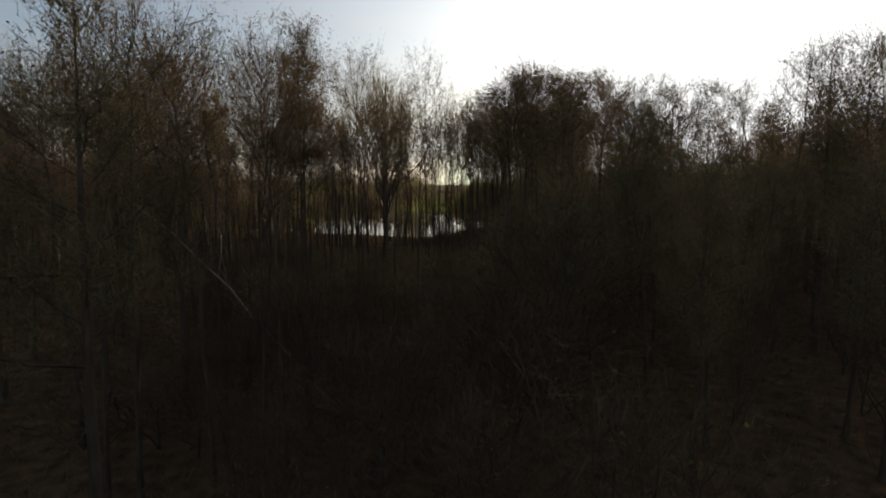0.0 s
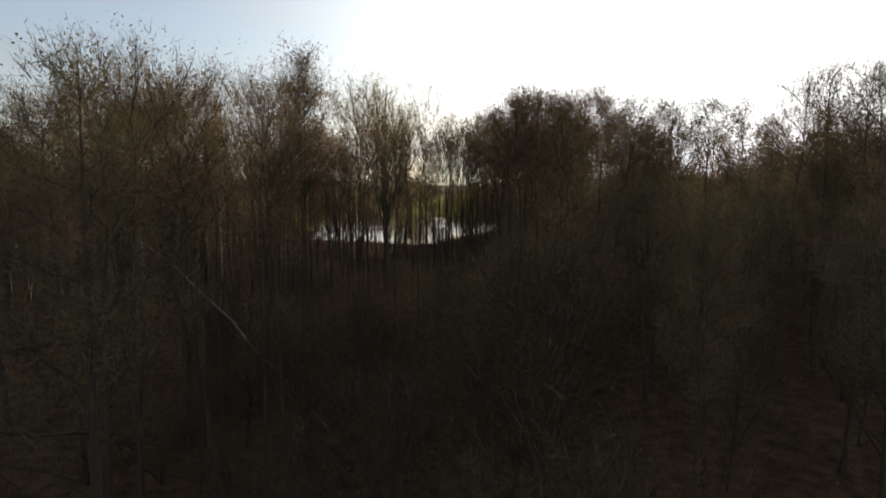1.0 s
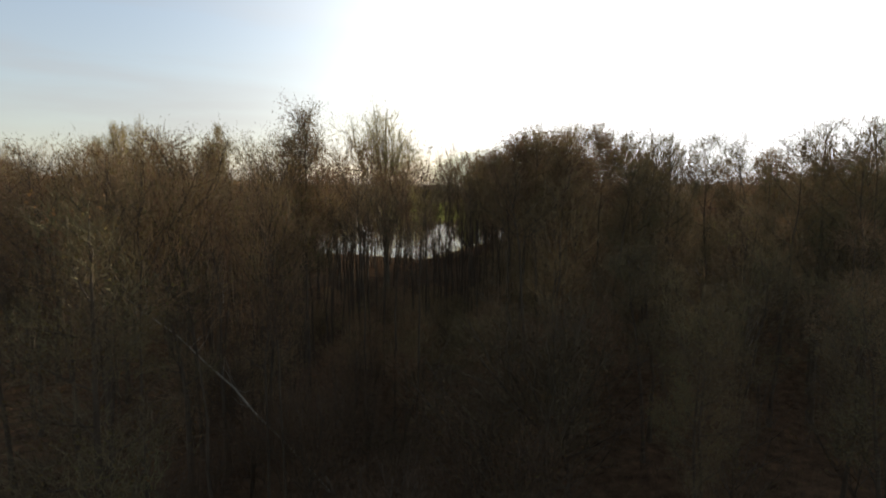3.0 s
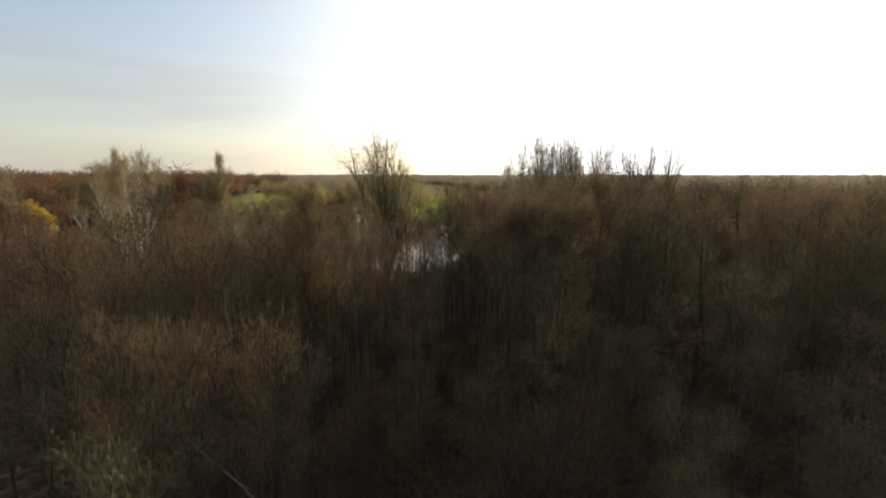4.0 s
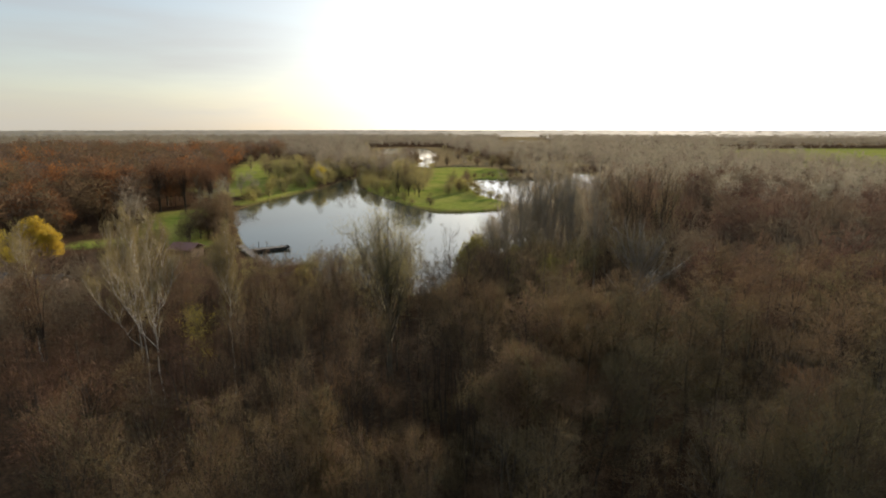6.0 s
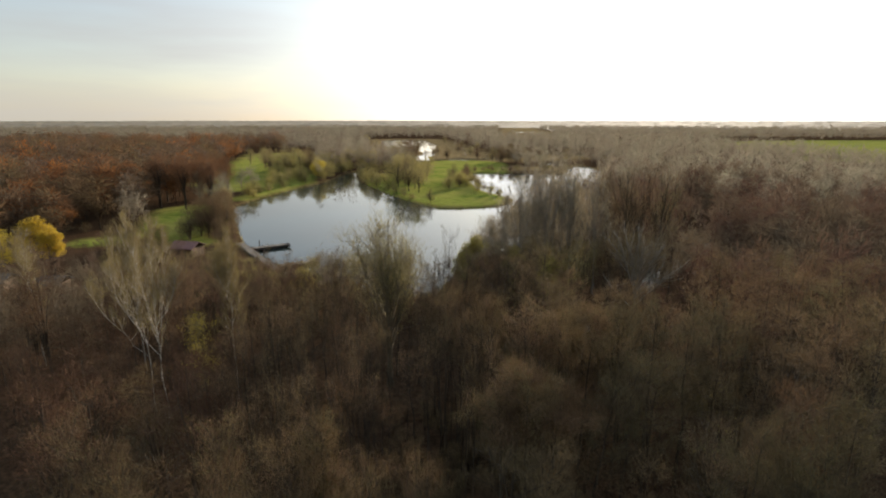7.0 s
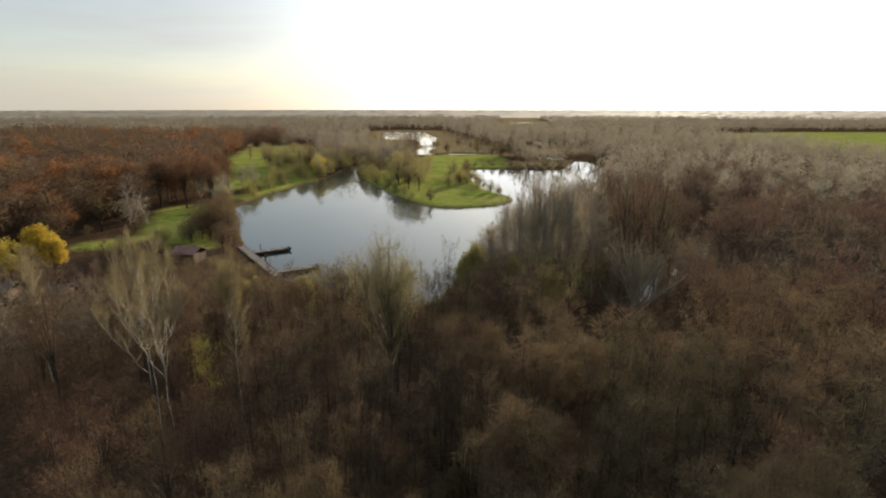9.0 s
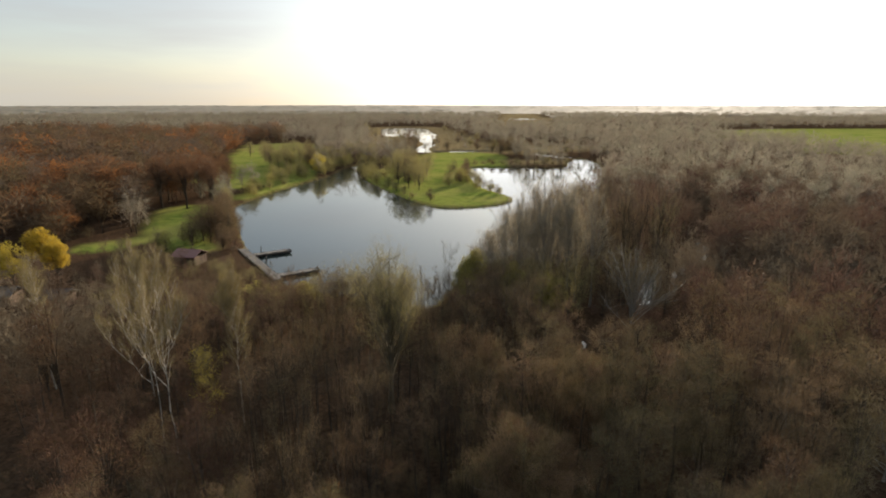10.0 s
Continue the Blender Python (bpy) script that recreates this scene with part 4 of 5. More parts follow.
# ---- park trees round the lake ----
shrubs = [tree("willow_bush", rng, BARK, TWIG_OLIVE, LEAF_WILLOW, "yellow-green willow bush on the lake bank", category="bush", group="bushes on the bank", height=7.0, radius=4.2,
               base=0.02, clumps=17, flakes_n=900, flake=0.28, twigs=900, twig_len=1.0, twig_w=0.07, trunk_r=0.12, sides=4) for _ in range(4)]
park = [tree("park_tree", rng, BARK, (TWIG_OLIVE, TWIG_OLIVE, TWIG_OLIVE, TWIG)[i], (LEAF_WILLOW, LEAF, LEAF_WILLOW, LEAF)[i], "nearly bare olive-brown tree on the grass beside the lake", group="trees in the park", height=13.0, radius=5.2,
             base=0.05, clumps=20, flakes_n=450, flake=0.26, twigs=2100, twig_len=1.0, twig_w=0.07, trunk_r=0.2, sides=5) for i in range(4)]
oaks = [tree("oak_tree", rng, BARK, TWIG_RED, LEAF_OAK, "tall oak with thin rust-brown autumn leaves beside the lawn", group="oaks at the lawn", height=19.0, radius=5.4, base=0.34,
             clumps=17, flakes_n=2600, flake=0.26, twigs=1800, twig_len=0.9, twig_w=0.06, trunk_r=0.3) for _ in range(3)]
for k, (x, y, h) in enumerate([(-88, 214, 18), (-92, 222, 19.5), (-89, 233, 18), (-97, 211, 19), (-97, 233, 20), (-102, 222, 20.5), (-107, 212, 20), (-104, 240, 20), (-95, 245, 18), (-113, 204, 19), (-112, 228, 21), (-119, 196, 18.5)]):
    put(oaks[k % 3], used, x, y, 0.4, rng.uniform(0, 360), (h / 19 * rng.uniform(0.85, 1.1), h / 19))
BANK = [(-66, 327, 10), (-62, 345, 9), (-72, 296, 6), (-78, 276, 5), (-81, 262, 4.5), (-82, 243, 4), (-67, 310, 8), (-60, 366, 9), (-76, 303, 9), (-82, 285, 8), (-84, 272, 7), (-85, 246, 7), (-93, 346, 10), (-84, 352, 11), (-88, 320, 7), (-75, 340, 9),
        (-70, 360, 9), (-63, 372, 8), (-41, 301, 7), (-33, 280, 7.5), (-26, 268, 6), (-37, 293, 8), (-45, 318, 7), (-31, 299, 7), (-17, 246, 4.5), (-24, 290, 6),
        (14.5, 292, 6.5), (17, 277, 6), (16, 262, 5), (21.5, 254, 4.5), (25, 246, 3.5), (9, 300, 7), (12, 282, 5), (8.9, 284, 8), (2.9, 268, 7), (20, 361, 5.5), (26, 363, 5), (32, 364, 6), (38, 364, 5.5), (43, 362, 6.5), (49, 362, 5), (54, 360, 6), (60, 361, 5.5),
        (65, 362, 6.5), (70, 363, 5), (75, 364, 5.5), (80, 368, 6), (84, 374, 6), (48, 372, 6), (-73, 158, 7), (-76, 150, 6), (-42, 330, 8), (-30, 320, 7), (90, 415, 5), (60, 415, 6), (-84, 256, 5),
        (-90, 300, 8), (-96, 330, 9), (-95, 355, 10), (-100, 375, 10), (-80, 366, 10), (-73, 380, 11), (-83, 300, 7), (-80, 312, 8), (-84, 334, 9), (-88, 262, 6),
        (-49, 350, 9), (-44, 362, 10), (-36, 352, 8), (-38, 312, 7), (-21, 254, 5), (-13, 238, 3.5), (12, 310, 5), (11, 325, 5), (14, 345, 4), (30, 376, 5), (70, 380, 6),
        (-79, 196, 5), (-74, 182, 6), (-70, 172, 7), (25, 520, 9), (-5, 540, 8), (45, 500, 9), (15, 565, 9), (35, 590, 10), (75, 525, 9), (22, 660, 9), (35, 720, 10),
        (2, 790, 9), (102, 472, 9), (95, 445, 7), (62, 458, 6), (50, 455, 7), (4, 480, 7), (28, 482, 6), (-30, 560, 8), (110, 500, 9), (88, 505, 8)]
for k, (x, y, h) in enumerate(BANK):
    if y > 400 or x > 15 and y > 352:
        put(park[(1, 3)[k % 2]], used, x, y, 0.4, rng.uniform(0, 360), (h / 15 * rng.uniform(1.1, 1.6), h / (18 if y < 400 else 13)))
        continue
    put(shrubs[k % 4], used, x, y, 0.4, rng.uniform(0, 360), (h / 7 * rng.uniform(0.85, 1.1), h / 7))
TREES = [(14, 342, 7), (13.5, 331, 8), (13, 320, 6.5), (12.5, 309, 8), (14, 296, 7), (16.5, 284, 6), (17.5, 272, 7), (19, 262, 5.5), (21.5, 254, 6), (24, 246, 5), (6, 318, 9), (3, 296, 8), (8, 277, 7), (-61.5, 158, 12), (-63.8, 164, 13.5), (-67, 171, 12), (-70, 179, 11), (-74, 189, 9), (-66, 160, 12), (-108, 356, 15), (-101, 348, 15), (-95, 342, 14), (-88, 350, 15), (-81, 347, 14), (-114, 372, 15), (-104, 378, 16), (-94, 372, 15), (-86, 366, 15), (-76, 357, 14), (-69, 352, 13), (-120, 384, 15), (-72, 372, 15), (-64, 386, 15),
         (-67, 158, 11), (-69, 164, 12), (-68, 169, 10), (-71, 155, 10), (-60, 149, 8), (-22, 276, 17), (-16, 262, 16), (-11, 257, 14.5), (-19, 283, 17), (-13.5, 270, 16), (-5, 227, 6),
         (-9, 346, 12), (-22, 346, 14), (-27, 335, 13), (43, 428, 13), (50, 436, 14), (46, 441, 13), (38, 440, 12), (56, 430, 12), (60, 442, 13), (53, 448, 14), (66, 436, 11), (3, 480, 11), (-33, 397, 14), (-27, 418, 14), (-22, 445, 13),
         (-40, 386, 13), (-47, 379, 14), (-54, 378, 13), (-35, 430, 14), (-30, 460, 15), (-40, 480, 14), (-30, 500, 14), (29, 478, 10), (-133, 350, 11), 
         (-124, 397, 12), (-105, 380, 12), (-115, 440, 12), (-97, 400, 13), (-90, 385, 12), (-99, 420, 13), (-142, 420, 12), (-60, 560, 13), (-45, 600, 12), (-75, 640, 12),
         (-73, 168, 11), (-70, 160, 11), (-76, 192, 10), (-78, 200, 9.5), (-81, 209, 9), (-84, 216, 8), (-100, 760, 13), (-62, 350, 12), (-66, 384, 13), (-80, 395, 13), (-48, 400, 13), (-60, 420, 14), (-27, 528, 15), (-31, 545, 15), (-24, 512, 14), (-36, 530, 14), (-9, 500, 11), (-14, 300, 14), (-10, 285, 13), (-17, 315, 15), (-9, 312, 12), (-20, 296, 14)]
for k, (x, y, h) in enumerate(TREES):
    put(park[3 if y < 200 or x > 0 or y > 380 and x > -40 else k % 4], used, x, y, 0.4, rng.uniform(0, 360), (h / 13 * rng.uniform(0.85, 1.2), h / 13))
used.update(o.name for o in shrubs + park)


# ---- middle and far woods, too many to count ----
def crown_template(r, twigs, twig_w, leaves, leaf_size, radius, shape):
    """A crown for a tree one metre high, all in triangles, on a bare trunk."""
    if shape == "clumps":
        (trunk, rad), paths, tw, lv = clump_tree(r, 10.0, radius, 0.1, 13, leaves, leaf_size, twigs * 2, 1.0, twig_w, 0.2)
        tw = np.concatenate([tw, [[p[0] - (0.05, 0, 0), p[0] + (0.05, 0, 0), p[-1]] for p, w, k in paths]])
    else:
        (trunk, rad), paths, tw, lv = grow(r, 10.0, radius, 0.25, 0.2, 14, 30, shape, 3, twigs, 1.1, twig_w, leaves, leaf_size)
    bits = [tw]
    if lv is not None:
        bits += [lv[:, [0, 1, 2]], lv[:, [0, 2, 3]]]
    return np.concatenate(bits) / 10.0


def woods(name, label, mat, places, heights, widths, seed, leafy, **kw):
    r = np.random.default_rng(seed)
    forms = [crown_template(r, radius=r.uniform(2.4, 3.4), shape=("clumps", "clumps", "fan")[i % 3] if not leafy else "clumps", **kw) for i in range(6)]
    tris, tints, stems = [], [], []
    for (x, y), h, w in zip(places, heights, widths):
        a = r.uniform(0, 6.3)
        f = forms[r.integers(6)]
        c, s = math.cos(a) * w, math.sin(a) * w
        v = np.empty_like(f)
        v[..., 0], v[..., 1], v[..., 2] = f[..., 0] * c - f[..., 1] * s + x, f[..., 0] * s + f[..., 1] * c + y, f[..., 2] * h + 0.3
        tris.append(v)
        autumn = np.clip(0.38 + 0.42 * relief(np.array([[x, y]]) * 4)[0] + r.normal(0, 0.24), 0.02, 0.98) if leafy else np.clip(0.5 + 0.36 * relief(np.array([[x, y]]) * 1.3)[0] + 0.2 * relief(np.array([[y, x]]) * 0.35)[0] + r.normal(0, 0.15), 0.01, 0.99)
        tints.append(np.full(len(f) * 3, autumn))
        k = 0.011 * h
        stems += [[(x - k, y, 0), (x + k, y, 0), (x, y, h * 0.9)], [(x, y - k, 0), (x, y + k, 0), (x, y, h * 0.9)]]
    tints.append(np.zeros(len(stems) * 3))
    me = soup(name, [np.concatenate(tris), np.array(stems)], [mat, BARK], np.concatenate(tints))
    return tagged(new(name, me), label, "woods", kind="stuff")


def scatter(seed, spacing, x0, x1, y0, y1, keep):
    r = np.random.default_rng(seed)
    gx, gy = np.meshgrid(np.arange(x0, x1, spacing), np.arange(y0, y1, spacing))
    q = np.column_stack([gx.ravel(), gy.ravel()]) + r.uniform(-0.48, 0.48, (gx.size, 2)) * spacing
    return q[keep(q)]


def wooded(q, margin=2.0):
    ok = (water_distance(q) > margin) & (strips(q, LAWNS) > 2) & ((strips(q, MEADOW) > 0) | (np.random.default_rng(len(q)).random(len(q)) < 0.3) & (q[:, 0] > 12) & (q[:, 1] > 430) & (q[:, 1] < 900))
    ok &= ~((relief(q * 0.12) > 0.75) & (q[:, 1] > 1100))
    return ok & (abs(q[:, 0]) < 0.86 * q[:, 1] + 25)


def height_limit(q):
    """Low growth on the near shore and round the hut, tall trees elsewhere."""
    x, y = q[:, 0], q[:, 1]
    lim = np.full(len(q), 99.0)
    shore = (x > -62) & (x < 6) & (y < 160)
    lim[shore] = np.maximum(2.5, (122 - y[shore]) * 0.32 + 1.5)
    gap = (x > -5) & (x < 3) & (y < 110)
    lim[gap] = np.maximum(1.5, (107 - y[gap]) * 0.36 + 0.5)
    yard = (np.hypot(x + 78, y - 102) < 9) | (np.hypot(x + 72.5, y - 93) < 5)
    lim[yard] = 2.0
    lim[strips(q, MEADOW) < 0] = 7.5
    landing = (x <= -45) & (x > -105) & (y > 96) & (y < 165)
    lim[landing] = np.minimum(lim[landing], 6.5)
    bay = (x < -0.17 * y) & (x > -0.3 * y) & (y > 88) & (y < 130)
    lim[bay] = np.maximum(1.5, (119 - y[bay]) * 0.27 + 0.8)
    lim[strips(q, GAPS) < 0] = 3.2
    right = (x >= 6) & (x < 36) & (y < 112)
    lim[right] = np.minimum(lim[right], 9.5)
    return lim


def oak_zone(q):
    return (relief(q * 6) < 0.95) & (q[:, 0] < -100 - 0.05 * (q[:, 1] - 200)) & (q[:, 1] > 128) & (q[:, 1] < 620 + 60 * relief(q)) & (q[:, 0] < -0.28 * q[:, 1])


RINGS = [  # from, to, spacing, twigs, twig width, leaves, leaf size, seed
    (84, 150, 5.2, 270, 0.07, 50, 0.18, 21), (150, 290, 6.8, 300, 0.095, 18, 0.24, 22),
    (290, 700, 9.2, 100, 0.14, 10, 0.4, 23), (700, 1700, 15.0, 30, 0.32, 6, 0.9, 24)]
for tag, sel, mat, tall, text in (("oak_wood", oak_zone, LEAF_RUST, 17.5, "rust-brown oak wood in late autumn leaf"),
                                  ("mixed_wood", lambda q: ~oak_zone(q), HAZED_WOOD, 13.8, "brown leafless mixed wood")):
    for near, far, spacing, twigs, twig_w, leaves, leaf_size, seed in RINGS:
        spacing = max(spacing * 1.12, 8.2) if tag == "oak_wood" else spacing
        q = scatter(seed, spacing, -0.9 * far, 0.9 * far, 40, far, lambda q: wooded(q) & (np.hypot(q[:, 0], q[:, 1]) > near) & (np.hypot(q[:, 0], q[:, 1]) < far))
        q = q[sel(q)]
        if not len(q):
            continue
        r = np.random.default_rng(seed + 3)
        hs = r.normal(tall, 1.9, len(q)) + 1.5 * relief(q)
        hs = np.minimum(hs, height_limit(q) * r.uniform(0.6, 1.0, len(q)))
        side = q[:, 0] / q[:, 1] / 0.785
        stay = ~((side > -0.45) & (side < 0.05) & (q[:, 1] < 122) & (r.random(len(q)) < 0.55))
        q, hs = q[stay], hs[stay]
        ws = np.maximum(hs, 5.0) * r.uniform(0.85, 1.25, len(q)) * (spacing / 9.0 if spacing > 9 else 1.0) * (1.3 if tag == "oak_wood" else 1.0)
        # the browner alder wood thins out into wood with distance haze in its colour
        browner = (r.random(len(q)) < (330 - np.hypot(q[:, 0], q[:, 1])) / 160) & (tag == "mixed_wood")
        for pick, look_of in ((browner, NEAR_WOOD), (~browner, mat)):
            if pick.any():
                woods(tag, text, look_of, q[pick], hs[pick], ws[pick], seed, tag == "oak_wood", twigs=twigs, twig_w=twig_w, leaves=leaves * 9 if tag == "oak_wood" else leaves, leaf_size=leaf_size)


# the wood goes on behind the place where the drone rises
q = scatter(29, 5.6, -75, 75, -75, 2, lambda q: (np.hypot(q[:, 0], q[:, 1]) > 13) & (np.hypot(q[:, 0], q[:, 1]) < 75))
r = np.random.default_rng(30)
hs = r.normal(13.5, 1.5, len(q))
woods("mixed_wood", "brown leafless mixed wood", NEAR_WOOD, q, hs, hs * r.uniform(0.9, 1.3, len(q)), 31, False, twigs=170, twig_w=0.06, leaves=40, leaf_size=0.15)


def build_canopy():
    """The closed tops of the most distant woods as one rough sheet, with openings for fields."""
    r = np.random.default_rng(8)
    rings = [1500.0]
    while rings[-1] < 4900:
        rings.append(rings[-1] * 1.012)
    rings = np.array(rings)
    turns = np.radians(np.arange(-60, 60.01, 0.3))
    rr, tt = np.meshgrid(rings, turns, indexing="ij")
    q = np.column_stack([(rr * np.sin(tt)).ravel(), (rr * np.cos(tt)).ravel()])
    broad = relief(q * 0.12)
    z = 9 + r.uniform(0, 2.2, len(q)) + 2.4 * broad
    clear = (broad > 0.75) | (rr.ravel() < 1520) | (strips(q, MEADOW) < 0)
    z *= np.clip(strips(q, MEADOW) / 300, 0, 1)
    z[clear] = -0.5
    ny, nx = len(rings), len(turns)
    i = np.arange((ny - 1) * (nx - 1))
    a = i // (nx - 1) * nx + i % (nx - 1)
    f = np.column_stack([a, a + 1, a + nx + 1, a + nx])
    f = f[~clear[f].all(axis=1)]
    me = bpy.data.meshes.new("distant_wood")
    me.from_pydata(np.column_stack([q, z]).tolist(), [], f.tolist())
    me.materials.append(CANOPY)
    me.update()
    tagged(new("distant_wood", me), "distant brown woods that reach the horizon", "woods", kind="stuff")


build_canopy()


def build_undergrowth():
    """Brambles, dead stalks and saplings between the trees, far too many to count."""
    r = np.random.default_rng(31)
    q = np.column_stack([r.uniform(-85, 85, 90000), r.uniform(3, 108, 90000)])
    d = np.hypot(q[:, 0], q[:, 1])
    q = q[(abs(q[:, 0]) < 0.9 * q[:, 1] + 4) & (d > 5) & (r.random(len(q)) < 30 / (d + 8))]
    q = q[(water_distance(q) > 0.8) & (strips(q, LAWNS) > 1)]
    base = np.column_stack([q, np.full(len(q), 0.35)])
    way = r.normal(0, 0.35, (len(q), 3)) + np.array([0, 0, 1.0])
    stalk = slivers(r, base, way, 1.5, 0.035)
    side = slivers(r, base + (stalk[:, 2] - base) * r.uniform(0.3, 0.9, (len(q), 1)), way + r.normal(0, 0.7, (len(q), 3)), 0.7, 0.03)
    leaf = flakes(r, side[:, 2], 0.06)
    tagged(new("bramble_undergrowth", soup("bramble_undergrowth", [np.concatenate([stalk, side]), leaf], [TWIG_DARK, LEAF])),
           "tangle of dry stalks and brambles on the woodland floor", "undergrowth", kind="stuff")
    # reeds and rank grass along the shores
    along = SHORE[r.integers(0, len(SHORE), 16000)] + r.normal(0, 1.0, (16000, 2))
    dist = water_distance(along)
    along = along[(dist > -0.3) & (dist < 2.2)]
    base = np.column_stack([along, np.zeros(len(along))])
    blade = slivers(r, base, r.normal(0, 0.25, (len(along), 3)) + np.array([0, 0, 1.0]), 1.1, 0.12)
    tagged(new("shore_reeds", soup("shore_reeds", [blade], [TWIG_OLIVE])), "dry reeds and rank grass along the shore", "reeds", kind="stuff")
    # tufts of grass on the lawns round the lake
    near_lawns = [row for row in LAWNS if row[0][0] < 300]
    q = np.column_stack([r.uniform(-160, 60, 420000), r.uniform(140, 470, 420000)])
    q = q[strips(q, near_lawns) + 1.5 * relief(q * 3) < 0.5]
    q = q[water_distance(q) > 0.6][:110000]
    base = np.column_stack([q, np.full(len(q), 0.6) + 0.12 * relief(q)])
    blade = slivers(r, base, r.normal(0, 0.35, (len(q), 3)) + np.array([0, 0, 1.0]), 0.3, 0.3)
    tagged(new("lawn_grass", soup("lawn_grass", [blade], [GRASS])), "short green grass in uneven tufts on the lawns", "grass", kind="stuff")


build_undergrowth()


# ---- jetty, mooring posts and hut ----
def box(cx, cy, cz, sx, sy, sz, bevel=0.0):
    """Corner points and faces of a block about a place, as a bmesh."""
    bm = bmesh.new()
    bmesh.ops.create_cube(bm, size=1.0, matrix=Matrix.Translation((cx, cy, cz)) @ Matrix.Diagonal((sx, sy, sz, 1)))
    if bevel:
        bmesh.ops.bevel(bm, geom=bm.edges[:], offset=bevel, segments=1, affect="EDGES")
    return bm


def mesh_of(name, bm, mat):
    me = bpy.data.meshes.new(name)
    bm.to_mesh(me)
    bm.free()
    me.materials.append(mat)
    return me


def jetty(name, label, x, y, turn, length, width, fender=False):
    """A plank deck on bearers and posts, along its own x."""
    root = new(name)
    n = int(length / 0.3)
    plank = mesh_of("plank", box(0, 0, 0, 0.27, width, 0.06, 0.01), PLANK)
    for i in range(n):
        p = part("plank", plank, root)
        p.location = (0.15 + i * 0.3, 0, 0.72 + 0.008 * math.sin(i * 2.3))
    beam = mesh_of("beam", box(length / 2, 0, 0.44, length, 0.2, 0.46, 0.02), POST)
    for side in (-1, 1):
        part("beam", beam, root).location = (0, side * (width / 2 - 0.12), 0)
    post = tubes("post", [([(0, 0, -1.6), (0, 0, 0.1), (0, 0, 1.05)], (0.13, 0.13, 0.12), 8)], POST)
    for i in range(int(length / 2.6) + 1):
        for side in (-1, 1):
            part("post", post, root).location = (0.3 + i * 2.6, side * (width / 2 + 0.1), 0)
    if fender:
        part("fender", mesh_of("fender", box(length + 0.14, 0, 0.55, 0.3, width + 0.5, 0.75, 0.06), POST), root)
    root.matrix_basis = pose(x, y, 0, 0, 0, turn)
    return tagged(root, label, "jetty", group="jetties")


jetty("jetty", "long grey plank walkway of the boat landing along the shore", -55.5, 150.5, -57, 33, 2.0)
jetty("jetty", "grey plank finger jetty on dark posts in the lake", -52.2, 143.0, 33, 12.0, 2.0, True)
jetty("jetty", "grey plank finger jetty on dark posts in the lake", -38.6, 126.2, 33, 9.6, 2.0, True)
for x, y, h in ((-49.6, 148.6, 1.9), (-45.6, 140.0, 1.5), (-45.0, 137.2, 1.4), (-30.4, 131.2, 1.4)):
    p = new("mooring_post", tubes("mooring_post", [([(0, 0, -1.5), (0.02, 0, 0.5), (0.05, 0, h)], (0.14, 0.13, 0.11), 8)], POST))
    p.location = (x, y, 0)
    tagged(p, "dark wooden mooring post standing in the water", "post", "mooring posts")


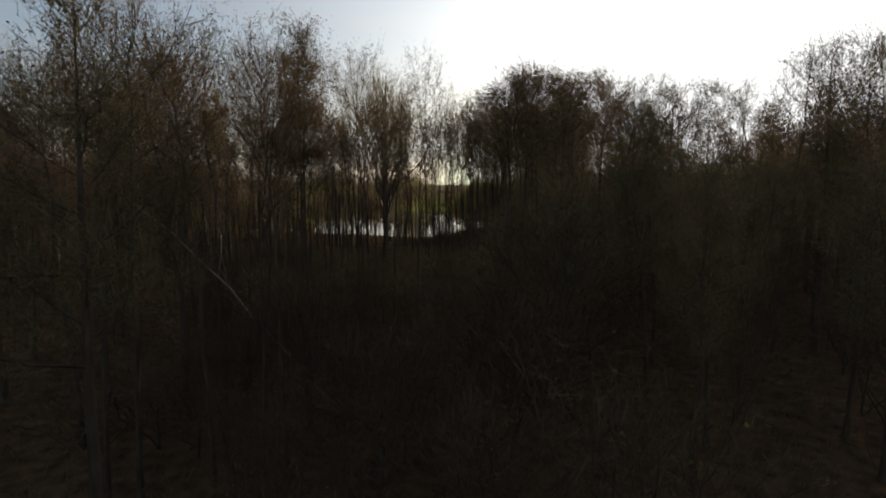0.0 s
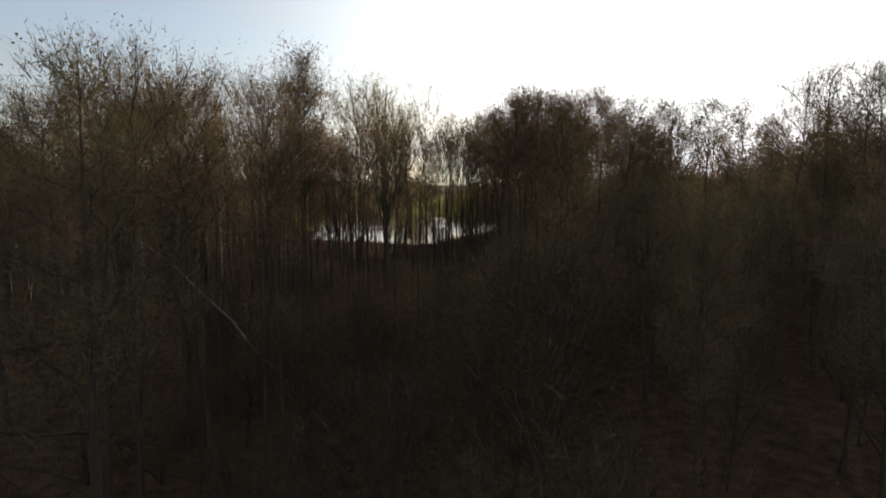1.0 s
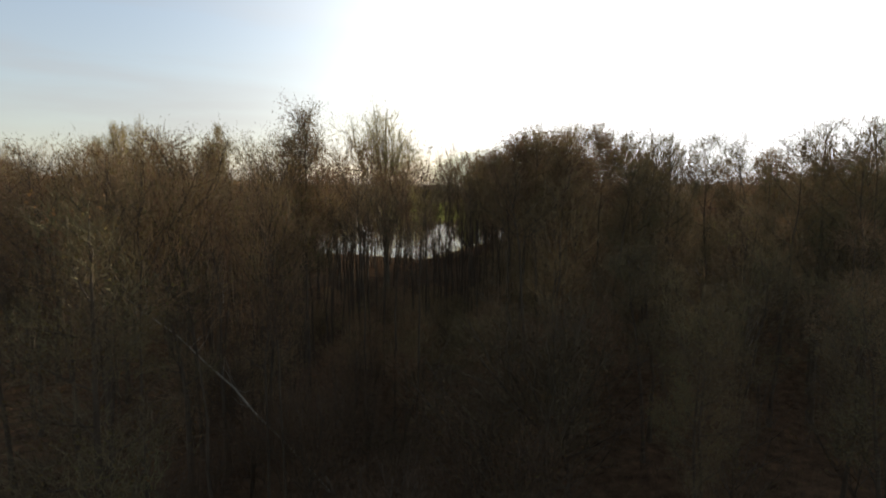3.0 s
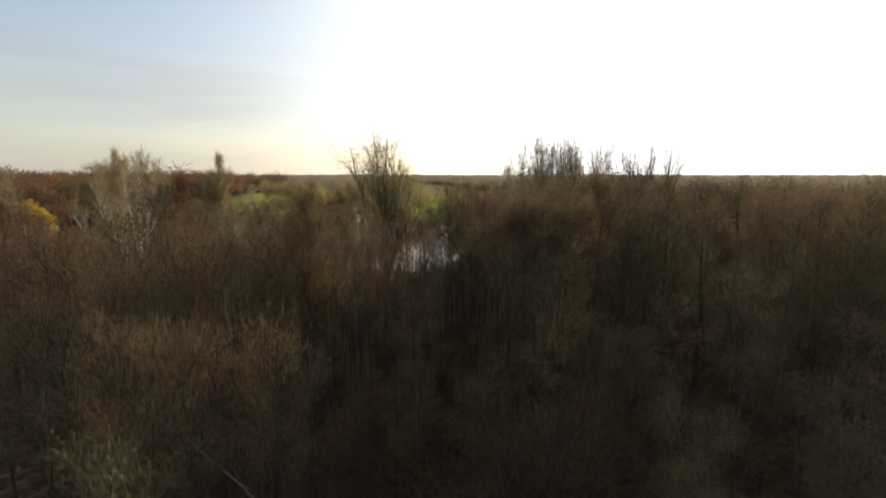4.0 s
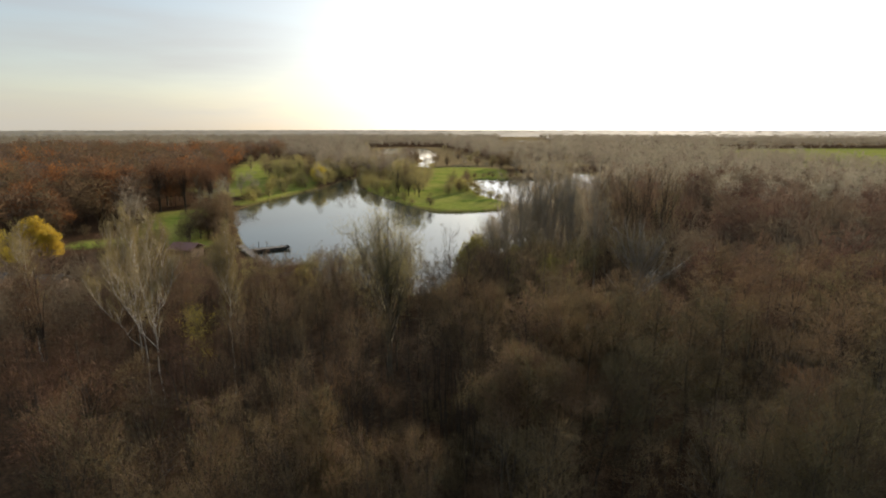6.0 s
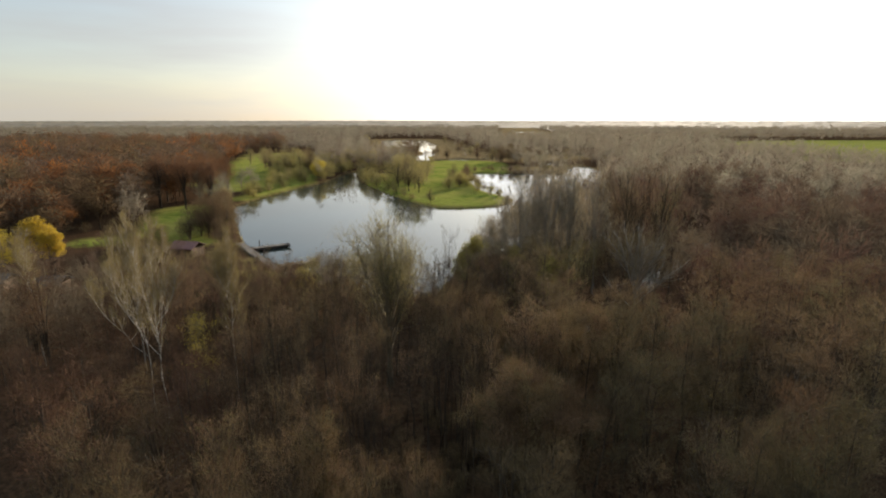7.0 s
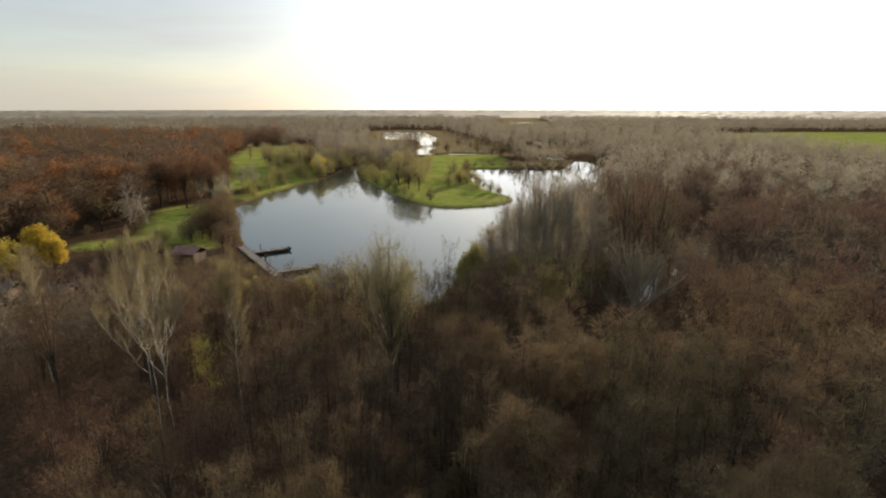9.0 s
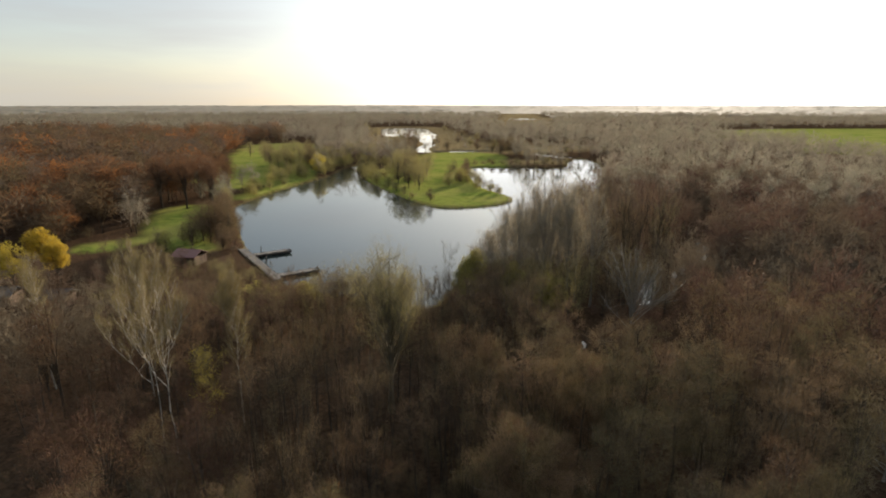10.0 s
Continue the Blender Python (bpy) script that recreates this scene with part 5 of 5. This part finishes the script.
def hut(x, y, turn, w, d, h, roofing, text):
    root = new("boat_hut")
    for i in range(int(w / 0.3)):
        for yy in (-d / 2, d / 2):
            part("board", BOARD, root).matrix_basis = pose(-w / 2 + 0.15 + i * 0.3, yy, h / 2) @ Matrix.Diagonal((1, 1, h, 1))
    for i in range(int(d / 0.3)):
        for xx in (-w / 2, w / 2):
            part("board", BOARD, root).matrix_basis = pose(xx, -d / 2 + 0.15 + i * 0.3, h / 2, 0, 0, 90) @ Matrix.Diagonal((1, 1, h, 1))
    rise, run = 1.3, d / 2 + 0.5
    for side in (-1, 1):
        slope = math.degrees(math.atan2(rise, run))
        part("roof", mesh_of("roof", box(0, 0, 0, w + 0.9, math.hypot(rise, run), 0.12, 0.02), roofing), root).matrix_basis = \
            pose(0, side * run / 2, h + rise / 2 - 0.1, -side * slope, 0, 0)
    part("ridge", tubes("ridge", [([(-w / 2 - 0.46, 0, h + rise - 0.06), (w / 2 + 0.46, 0, h + rise - 0.06)], (0.1, 0.1), 8)], roofing), root)
    door = part("door", mesh_of("door", box(w * 0.2, -d / 2 - 0.05, 1.0, 0.9, 0.06, 2.0, 0.02), POST), root, "dark boarded door")
    part("handle", mesh_of("handle", box(w * 0.2 + 0.36, -d / 2 - 0.11, 1.0, 0.03, 0.06, 0.14, 0.01), POST), door)
    root.matrix_basis = pose(x, y, 0.55, 0, 0, turn)
    return tagged(root, text, "hut", "huts behind the shore")


BOARD = mesh_of("board", box(0, 0, 0, 0.28, 0.04, 1.0), WALL)
hut(-63.5, 136.5, -12, 6.0, 5.0, 2.5, ROOF, "small boarded boat hut with a red-brown pitched roof")
hut(-77, 106, 8, 5.5, 5.0, 2.3, ROOF_GREY, "small boarded hut with a dark grey roof among trees")
hut(-89, 107, 8, 6.5, 5.0, 2.4, ROOF_GREY, "small boarded hut with a dark grey roof among trees")


def tarpaulin(x, y):
    """A pale sheet laid over a low heap, with folds and a ragged hem."""
    bm = bmesh.new()
    bmesh.ops.create_uvsphere(bm, u_segments=18, v_segments=10, radius=1.0)
    for v in bm.verts:
        fold = 1 + 0.14 * math.sin(5 * math.atan2(v.co.y, v.co.x)) * (1 - abs(v.co.z))
        v.co = Vector((v.co.x * 0.95 * fold, v.co.y * 0.65 * fold, max(0.0, v.co.z) * 0.95 + 0.05 * noise.noise(v.co * 3)))
    ob = new("tarpaulin", mesh_of("tarpaulin", bm, SHEET))
    ob.data.polygons.foreach_set("use_smooth", [True] * len(ob.data.polygons))
    ob.location = (x, y, 0.62)
    tagged(ob, "pale crumpled tarpaulin over a heap in the wood", "tarpaulin")


tarpaulin(-72.5, 94.0)
